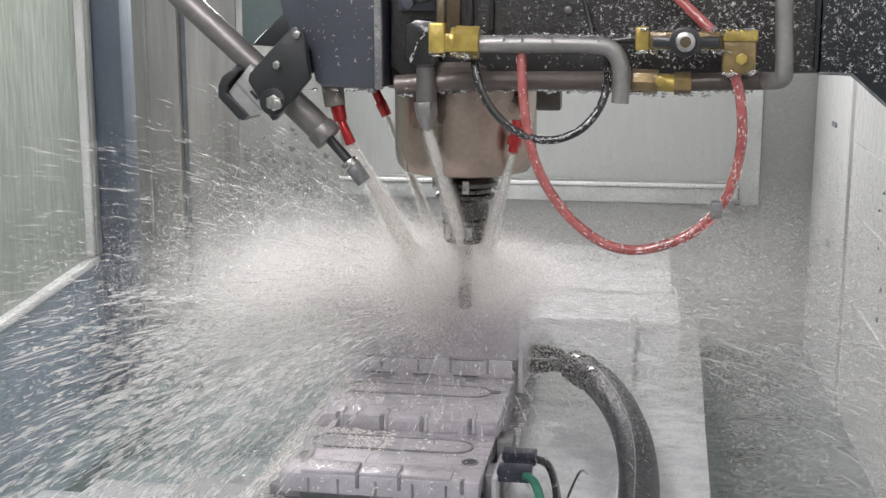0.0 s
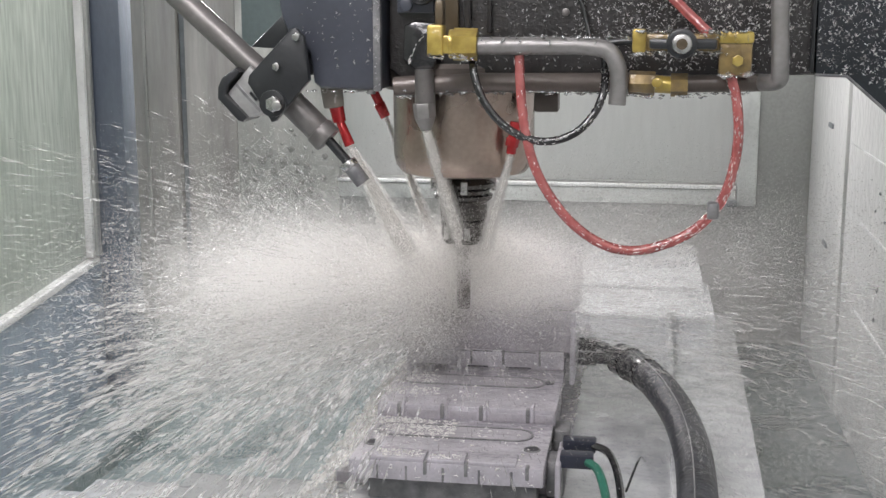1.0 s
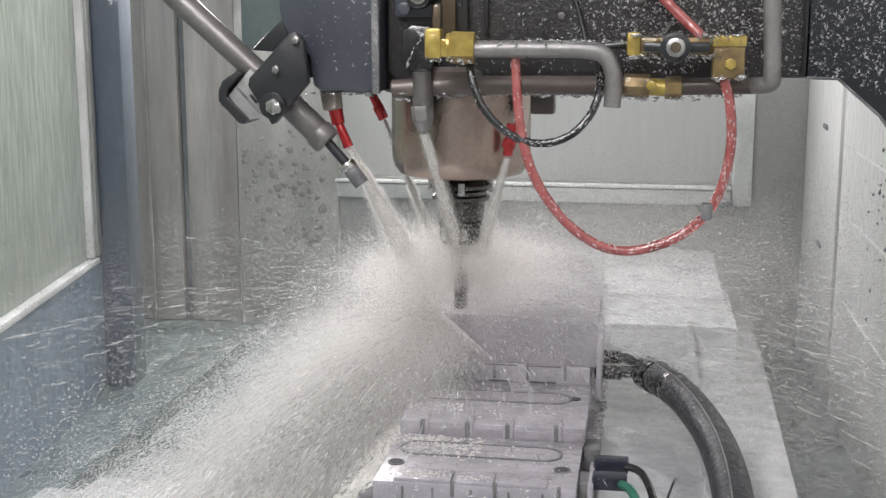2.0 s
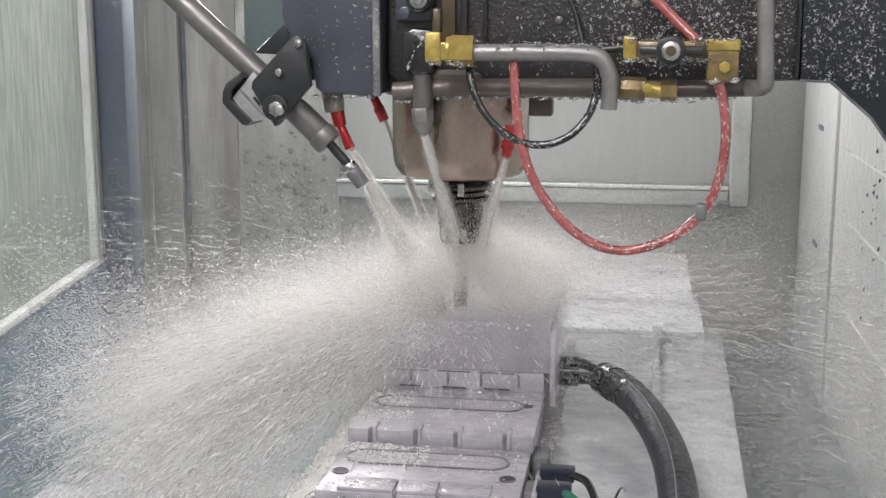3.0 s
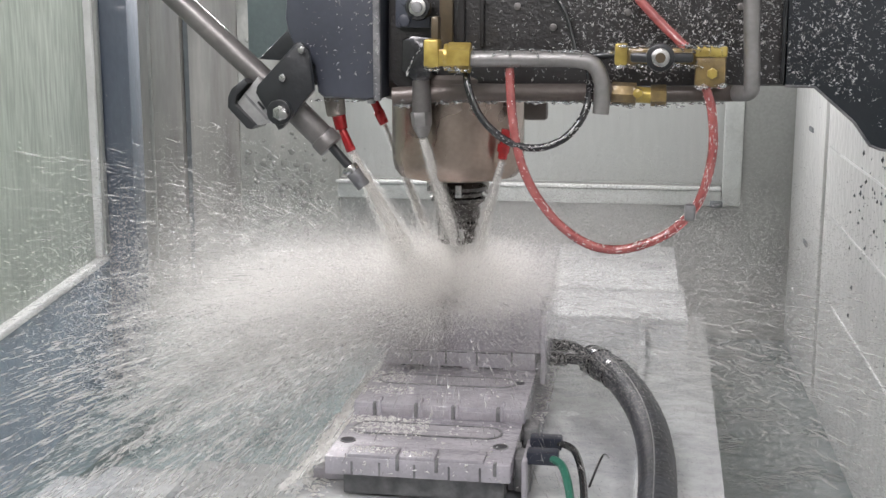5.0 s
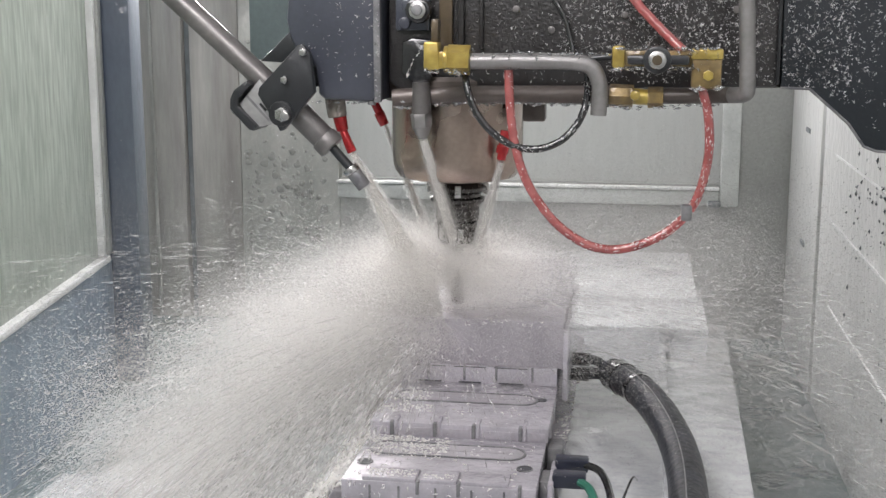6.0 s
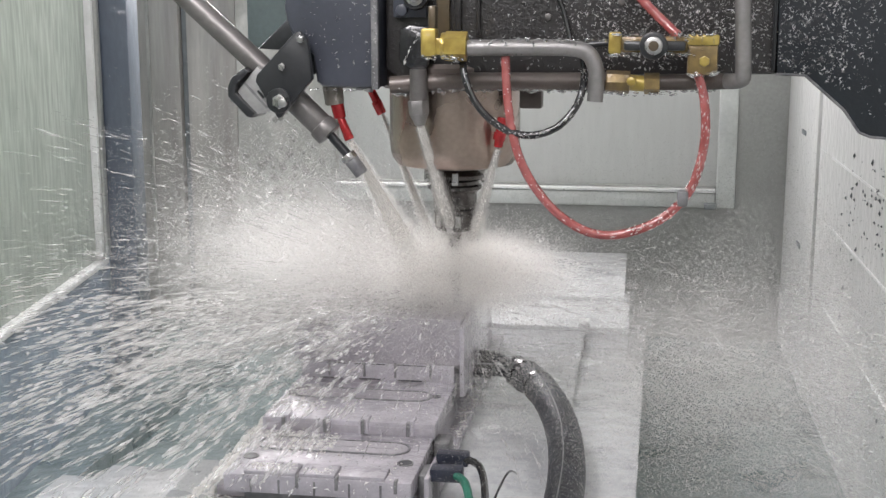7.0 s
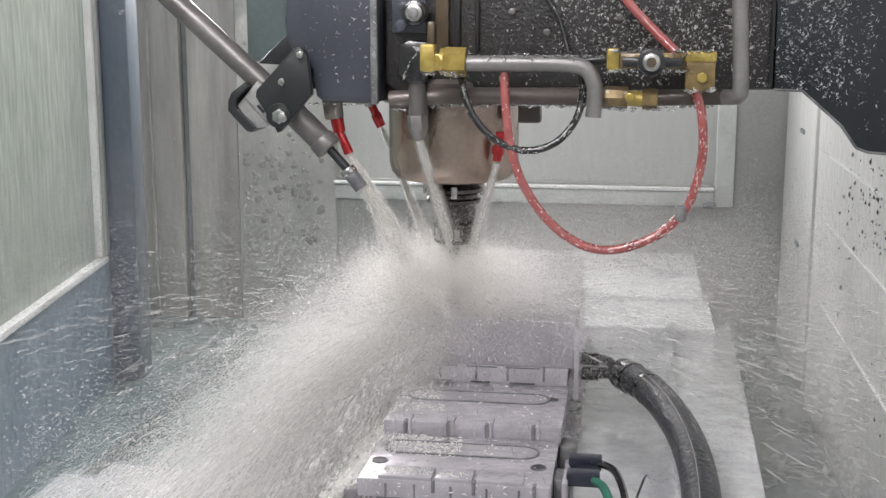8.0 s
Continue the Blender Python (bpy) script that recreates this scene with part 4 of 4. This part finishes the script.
FOAM = flecks("coolant_foam", "white coolant foam running off the fixture edge", [
    ((-0.104, -0.35, 0.004), (0.054, 0, 0.040), (0, 0.50, 0), 1500), ((-0.080, -0.34, 0.026), (0.030, 0, 0.022), (0, 0.50, 0), 900), ((-0.082, -0.30, 0.0), (0, 0.54, 0), (0, 0, 0.016), 160),
    ((0.150, -0.32, 0.015), (0, 0.5, 0), (0.016, 0, 0), 200),
        ((-0.100, -0.34, 0.002), (0.05, 0, 0), (0, 0.34, 0), 520)], M_WATER, 0.0042, 5, (-0.07, 0.0, 0.0), curl=0.5)
# white flecks painted in for light glinting off the wet plates
GLINTS = flecks("water_beads_glints", "white flecks standing in for wet glints on the machined plates", [
    ((-0.048, -0.344, 0.0503), (0.19, 0, 0), (0, 0.135, 0), 160), ((-0.048, -0.204, 0.0663), (0.19, 0, 0), (0, 0.15, 0), 140), ((-0.040, -0.272, 0.0506), (0.085, 0, 0), (0, 0.058, 0), 620),
    ((-0.048, -0.235, 0.0503), (0.05, 0, 0), (0, 0.03, 0), 180), ((-0.046, -0.126, 0.0668), (0.050, 0, 0), (0, 0.045, 0), 260), ((-0.048, -0.170, 0.0663), (0.06, 0, 0), (0, 0.03, 0), 150), ((-0.026, -0.340, 0.0541), (0.052, 0, 0), (0, 0.020, 0), 110), ((0.034, -0.342, 0.0541), (0.034, 0, 0), (0, 0.014, 0), 40),
    ((-0.050, -0.3465, 0.032), (0.19, 0, 0), (0, 0, 0.018), 40), ((-0.056, -0.047, 0.141), (0.19, 0, 0), (0, 0, 0.008), 40), ((-0.054, -0.02, 0.1483), (0.09, 0, 0), (0, 0.07, 0), 300)], M_WATER, 0.0021, 6, (0.05, -0.1, 0.05), curl=0.8)
TABLE, WORK, HOSES, PLUGS = machine_table(), workpiece(), hoses(), plugs()
RIDERS = (TABLE, WORK, HOSES, PLUGS, FOAM, GLINTS)


# ---- coolant in flight ----
SOURCE = Vector((0.0, 0.0, 0.165))


def droplets(name, label, spots, mat, at=SOURCE):
    """Water drops as slim eight-sided slivers: spots are (place, direction, length, width)."""
    verts, faces = [], []
    for c, d, ln, wd in spots:
        a = d.orthogonal().normalized() * wd
        b = d.cross(a).normalized() * wd
        k = len(verts)
        verts += [c + d * ln, c + a, c + b, c - a, c - b, c - d * ln]
        faces += [(k, k + 1, k + 2), (k, k + 2, k + 3), (k, k + 3, k + 4), (k, k + 4, k + 1), (k + 5, k + 2, k + 1), (k + 5, k + 3, k + 2), (k + 5, k + 4, k + 3), (k + 5, k + 1, k + 4)]
    me = bpy.data.meshes.new(name)
    me.from_pydata(verts, [], faces)
    me.materials.append(mat)
    me.shade_smooth()
    ob = tagged(new(name, me), label, "coolant spray", kind="stuff")
    ob.location = at
    return ob


def fan(seed, count, a0, a1, e0, e1, r0, r1, size, power=1.0, clump=0.5):
    """Drops thrown out of the cut: azimuth and elevation in degrees, radius in metres; they sag as they fly."""
    rng = random.Random(seed)
    out, strands = [], []
    for _ in range(max(4, count // 30)):
        strands.append((rng.uniform(a0, a1), rng.uniform(e0, e1), rng.uniform(r0, r1)))
    for _ in range(count):
        if rng.random() < clump:
            az, el, r = rng.choice(strands)
            az, el, r = az + rng.gauss(0, 0.55), el + rng.gauss(0, 0.45), abs(r + rng.gauss(0, 0.045))
        else:
            az, el, r = rng.uniform(a0, a1), rng.uniform(e0, e1), r0 + (r1 - r0) * rng.random() ** power
        a, e = radians(az), radians(el)
        d = Vector((math.cos(a) * math.cos(e), math.sin(a) * math.cos(e), math.sin(e)))
        c = d * r - Vector((0, 0, 0.28 * r * r))
        w = c + SOURCE
        if w.z < FLOOR + 0.01 or w.x > RIGHT - 0.02 or w.y > BACK - 0.05 or w.x < -0.76 or w.y < -0.75:
            continue
        fl = (d - Vector((0, 0, 0.56 * r))).normalized()
        s = size * (0.35 + 1.4 * rng.random() ** 3)
        out.append((c, fl, s * (2.4 + 7.0 * rng.random() ** 1.6), s * (0.26 + 0.30 * rng.random())))
    return out


def haze(name, label, place, drift, size, at=SOURCE, mat=None):
    """Very fine drops as tiny specks, drawn out along their drift; place and drift are arrays of vectors."""
    n = len(place)
    rng = np.random.RandomState(n % 1000)
    d = drift / (np.linalg.norm(drift, axis=1, keepdims=True) + 1e-9)
    a = np.cross(d, rng.normal(size=(n, 3)))
    a /= np.linalg.norm(a, axis=1, keepdims=True) + 1e-9
    s = size * (0.5 + rng.rand(n, 1))
    corners = np.stack([place + d * s * 1.6, place - d * s * 0.8 + a * s * 0.8, place - d * s * 0.8 - a * s * 0.8], 1).reshape(-1, 3)
    me = bpy.data.meshes.new(name)
    me.vertices.add(3 * n), me.loops.add(3 * n), me.polygons.add(n)
    me.vertices.foreach_set("co", corners.astype(np.float32).ravel())
    me.loops.foreach_set("vertex_index", np.arange(3 * n, dtype=np.int32))
    me.polygons.foreach_set("loop_start", np.arange(n, dtype=np.int32) * 3)
    me.update(calc_edges=True)
    me.materials.append(mat or M_MIST)
    ob = tagged(new(name, me), label, "coolant mist" if label else "", kind="stuff")
    ob.location = at
    return ob


def haze_cloud(seed, n, centre, spread):
    rng = np.random.RandomState(seed)
    p = np.array(centre) + rng.normal(size=(n, 3)) * np.array(spread)
    # billows: thin the cloud where a slow wave runs low
    wave = np.sin(p[:, 0] * 47 + 3 * np.sin(p[:, 1] * 31)) + np.sin(p[:, 2] * 90 + p[:, 0] * 23 + seed)
    p = p[(wave > -0.9) | (rng.rand(n) < 0.45)]
    return p, p + np.array([1e-3, 0, 0])


def haze_cone(seed, n, length, w0, w1, flat=1.0):
    rng = np.random.RandomState(seed)
    r = length * (0.05 + 0.95 * rng.rand(n) ** 1.2)
    w = w0 + (w1 - w0) * r / length
    p = np.stack([-r, rng.normal(size=n) * w * 1.15, rng.normal(size=n) * w * flat], 1)
    lobes = np.sin(np.arctan2(p[:, 2], r) * 60 + 2 * np.sin(r * 17)) + np.sin(np.arctan2(p[:, 1], r) * 44 + 2)
    keep = (lobes > -0.8) | (rng.rand(n) < 0.4)
    return p[keep], p[keep]


MIST = [haze("coolant_mist", "white coolant mist boiling round the cutter", *haze_cloud(40 + i, n, m, s), z) for i, (n, m, s, z) in enumerate((
    (300000, (0.0, 0.022, 0.030), (0.054, 0.052, 0.022), 0.00072), (230000, (-0.15, 0.05, 0.035), (0.10, 0.10, 0.035), 0.00066), (350000, (0.13, 0.12, 0.030), (0.14, 0.19, 0.045), 0.00052)))]
MIST[0].data.materials[0] = M_CORE


def thin_veil(seed, n):
    """Mist that hangs through the lower part of the machine, thicker towards the cut and the pan."""
    rng = np.random.RandomState(seed)
    p = np.stack([rng.uniform(-0.78, 0.50, n), rng.uniform(-0.25, 1.10, n), -0.36 + 0.42 * rng.rand(n) ** 0.8 + 0.05 * rng.normal(size=n)], 1)
    p = p[(p[:, 2] > -0.35) & (p[:, 0] > -0.72 - 0.10 * p[:, 1])]
    return p, p + np.array([1e-3, 0, 0])


VEIL = haze("coolant_mist", "thin coolant mist hanging low in the machine", *thin_veil(60, 440000), 0.00097, mat=M_VEIL)
def right_mist(seed, n):
    """Mist driven up the column-side wall, thickest at the pan."""
    rng = np.random.RandomState(seed)
    p = np.stack([0.50 - 0.22 * rng.rand(n) ** 1.4, rng.uniform(-0.30, 0.85, n), -0.36 + 0.34 * rng.rand(n) ** 1.3], 1)
    wave = np.sin(p[:, 1] * 19 + 2 * np.sin(p[:, 2] * 23)) + np.sin(p[:, 2] * 37 + p[:, 0] * 31)
    p = p[(wave > -0.5) | (rng.rand(n) < 0.35)]
    return p, p + np.array([0, 1e-3, 1e-3])


SIDE_MIST = haze("coolant_mist", "pale coolant mist rolling along the column-side wall", *right_mist(61, 230000), 0.00104, mat=M_VEIL)
PLUME = haze("coolant_plume", "dense white plume of coolant thrown from the cutter", *haze_cone(7, 780000, 0.52, 0.020, 0.098), 0.00080, mat=M_PLUME)
FANS = [droplets("coolant_spray", "flying streaks of white coolant drops", fan(100 + i, n, a0, a1, e0, e1, 0.13, r1, s), M_STREAK) for i, (n, a0, a1, e0, e1, r1, s) in enumerate((
    (1900, 150, 185, -12, 14, 0.68, 0.0018), (2300, 175, 215, -12, 10, 0.72, 0.0019), (1700, 205, 240, -10, 6, 0.65, 0.0018),
    (1500, 120, 155, -4, 16, 0.75, 0.0018), (900, 225, 300, -22, 10, 0.40, 0.0015), (1500, -30, 30, -8, 8, 0.55, 0.0016),
    (1500, 30, 120, -6, 12, 0.9, 0.0017), (1500, 140, 220, 10, 36, 0.55, 0.0016)))]

for k in (0, 3, 7):  # the highest, finest drops
    FANS[k].data.materials[0] = M_FINE


def strands(seed, count, a0, a1, e0, e1):
    """Torn ropes of coolant, each a chain of stretched blobs along its flight."""
    rng = random.Random(seed)
    out = []
    for _ in range(count):
        az, el = radians(rng.uniform(a0, a1)), radians(rng.uniform(e0, e1))
        d = Vector((math.cos(az) * math.cos(el), math.sin(az) * math.cos(el), math.sin(el)))
        r, end = rng.uniform(0.08, 0.30), rng.uniform(0.3, 0.62)
        thick = rng.uniform(0.0012, 0.0033)
        sway = Vector((rng.gauss(0, 1), rng.gauss(0, 1), rng.gauss(0, 1)))
        while r < end:
            c = d * r - Vector((0, 0, 0.34 * r * r)) + sway.cross(d) * 0.006 * math.sin(r * 21 + az * 9) + Vector((rng.gauss(0, 1), rng.gauss(0, 1), rng.gauss(0, 1))) * 0.0022 * (1 + 2 * r)
            w = c + SOURCE
            if w.z > FLOOR + 0.02 and w.x > -0.72 and w.y > -0.7 and rng.random() < 0.82:
                s = thick * rng.uniform(0.4, 1.3)
                out.append((c, (d - Vector((0, 0, 0.68 * r))).normalized(), s * rng.uniform(2.2, 6.5), s))
            r += rng.uniform(0.004, 0.017)
    return out


ROPES = [droplets("coolant_strands", "torn white strands of coolant thrown from the cutter", strands(300 + i, n, a0, a1, e0, e1), M_ROPE) for i, (n, a0, a1, e0, e1) in enumerate(((48, 168, 205, -9, 10), (60, 200, 246, -14, 6)))]


def jet(a, b, r0, r1, label):
    """A jet from a to b: a thin broken core in a sheath of fine drops that opens out."""
    a, b = Vector(a), Vector(b)
    bm = bmesh.new()
    seg, n, rings = 12, 34, []
    way = (b - a).normalized()
    side = way.orthogonal().normalized()
    up = way.cross(side)
    for i in range(n + 1):
        t = i / n
        rr = (r0 + (r1 * 0.8 - r0) * t) * (1 + 0.18 * noise.noise(a + way * t * 14)) * (1 if i < n else 0.3)
        rings.append([bm.verts.new((b - a) * t + (side * math.cos(2 * math.pi * k / seg) + up * math.sin(2 * math.pi * k / seg)) * rr) for k in range(seg)])
    for p, q in zip(rings, rings[1:]):
        for k in range(seg):
            bm.faces.new((p[k], p[(k + 1) % seg], q[(k + 1) % seg], q[k]))
    bm.faces.new(rings[0]), bm.faces.new(rings[-1])
    bmesh.ops.recalc_face_normals(bm, faces=bm.faces[:])
    ob = part("coolant_jet", bm, M_WATER)
    ob.location = a
    rng = np.random.RandomState(int(r1 * 1e5))
    m = 60000
    t = rng.rand(m, 1) ** 0.8
    wd = (r0 + (r1 * 1.15 - r0) * t) * 0.55
    p = np.array(b - a) * t + (np.array(side) * rng.normal(size=(m, 1)) + np.array(up) * rng.normal(size=(m, 1))) * wd
    sheath = haze("sheath", "", p, np.tile(np.array(way), (m, 1)), 0.00046, (0, 0, 0))
    sheath.parent = ob
    return tagged(ob, label, "coolant jet", "coolant jets")


JETS = [
    jet((-0.0262, -0.1000, 0.3744), (-0.0004, -0.0120, 0.2316), 0.0046, 0.0092, "white coolant jet from the flood nozzle"),
    jet((-0.1196, -0.0600, 0.3513), (-0.0662, 0.0000, 0.2201), 0.0034, 0.0150, "white coolant jet from a red nozzle"),
    jet((-0.1122, 0.1000, 0.3704), (-0.0396, 0.0500, 0.2188), 0.0024, 0.0055, "white coolant jet from a red nozzle"),
    jet((0.0620, -0.0700, 0.3462), (0.0238, -0.0050, 0.2238), 0.0028, 0.0065, "white coolant jet from a red nozzle")]


# ---- what moves ----
RIDE = [(0.0, -0.095, 0.064), (0.2, -0.095, 0.070), (0.4, -0.092, 0.100), (0.5, -0.087, 0.106), (0.6, -0.070, 0.108), (0.8, -0.050, 0.110), (1.0, -0.034, 0.109), (1.2, -0.030, 0.078),
        (1.4, -0.024, 0.061), (1.5, -0.019, 0.061), (1.6, -0.002, 0.061), (1.7, 0.006, 0.061), (2.2, 0.006, 0.030), (2.6, 0.004, 0.006), (2.8, -0.013, 0.005), (3.0, -0.043, 0.000), (3.2, -0.076, 0.000), (3.5, -0.118, 0.000),
        (3.7, -0.124, 0.020), (4.0, -0.100, 0.033), (4.2, -0.093, 0.045), (4.5, -0.083, 0.064), (4.7, -0.077, 0.068), (5.2, -0.030, 0.068), (5.5, -0.004, 0.040), (5.8, -0.007, 0.008), (6.0, -0.019, -0.003),
        (6.2, -0.050, -0.003), (6.4, -0.083, -0.004), (6.6, -0.113, -0.005), (6.8, -0.139, -0.004), (7.0, -0.143, -0.004), (7.2, -0.141, -0.004), (7.3, -0.104, -0.005), (7.4, -0.052, -0.006),
        (7.5, -0.004, -0.004), (7.7, 0.0, -0.002), (8.0, 0.0, 0.0)]
LIFT = [(0.0, 0.0), (6.85, 0.0), (6.9, 0.002), (6.97, 0.0175), (7.05, 0.0185), (7.3, 0.0185), (7.53, 0.0185), (7.6, 0.0095), (7.68, 0.0005), (7.8, 0.0), (8.0, 0.0)]
HEADINGS = (168, 195, 222, 138, 262, 0, 75, 180)
# how far the plume points down, and its turn, in degrees
SWING = [(0.0, 12, -44), (0.5, 9, -46), (1.0, 12, -38), (1.3, 18, -16), (1.5, 26, 0), (1.7, 46, 24), (2.6, 46, 24), (2.9, 30, 8), (3.2, 13, -16), (3.5, 4, -38), (4.0, 4, -42), (4.7, 11, -40), (5.2, 22, -6), (5.5, 46, 24), (5.9, 40, 18),
         (6.2, 20, -6), (6.5, 10, -32), (6.8, 3, -44), (7.2, 4, -42), (7.4, 18, -10), (7.5, 36, 14), (7.6, 46, 24), (8.0, 45, 24)]


def motions():
    for ob in RIDERS:
        b = ob.location.copy()
        walk(ob, [(t, pose(b.x + x, b.y + y, b.z)) for t, x, y in RIDE])
    for ob in (HEAD, HEAD_SWARF, DRIPS, HOSE_WATER_GLINTS, HANGING, *JETS):
        b = ob.location.copy()
        walk(ob, [(t, pose(b.x, b.y, b.z + z)) for t, z in LIFT])
    for ob, share in zip(ROPES, (0.75, 0.9)):
        rng = random.Random(len(ob.data.vertices))
        walk(ob, [(i / 10, pose(SOURCE.x, SOURCE.y, SOURCE.z, rng.uniform(-5, 5), 4 - share * float(np.interp(i / 10, [q[0] for q in SWING], [q[1] for q in SWING])) + rng.uniform(-4, 4), rng.uniform(-14, 14))) for i in range(81)])
    walk(PLUME, [(t, pose(*SOURCE, 0, -down, turn)) for t, down, turn in SWING])
    rng = random.Random(11)
    times, dips, shifts = [s[0] for s in SWING], [s[1] for s in SWING], [s[1] for s in RIDE]
    for k, ob in enumerate(FANS + MIST + [VEIL, SIDE_MIST]):
        follow = 0.68 if k in (0, 1, 2, 3, 7) else 0.8 if k == 9 else 0.0
        heading = radians(HEADINGS[k]) if k < len(HEADINGS) else 0.0
        throw = 0.055 if k < len(HEADINGS) else 0.0
        rows = []
        for i in range(81):
            t = i / 10
            down = float(np.interp(t, times, dips)) - 6
            side = min(max((-0.085 - float(np.interp(t, [s[0] for s in RIDE], shifts))) / 0.035, 0), 1) if k == 10 else 0
            x, y, z = SOURCE.x + 0.13 * side + rng.uniform(-0.02, 0.02), SOURCE.y - 0.20 * side + rng.uniform(-0.02, 0.02), SOURCE.z - 0.06 * side + rng.uniform(-0.006, 0.010)
            turn = (rng.uniform(-4, 4), rng.uniform(-4, 4) - follow * down, rng.uniform(-9, 9))
            rows.append((t, pose(x, y, z, *turn)))
            # the drops fly on before the next burst leaves the cut
            if throw and i < 80:
                rows.append((t + 0.067, pose(x + throw * math.cos(heading), y + throw * math.sin(heading), z - 0.008, *turn)))
        walk(ob, rows)


motions()
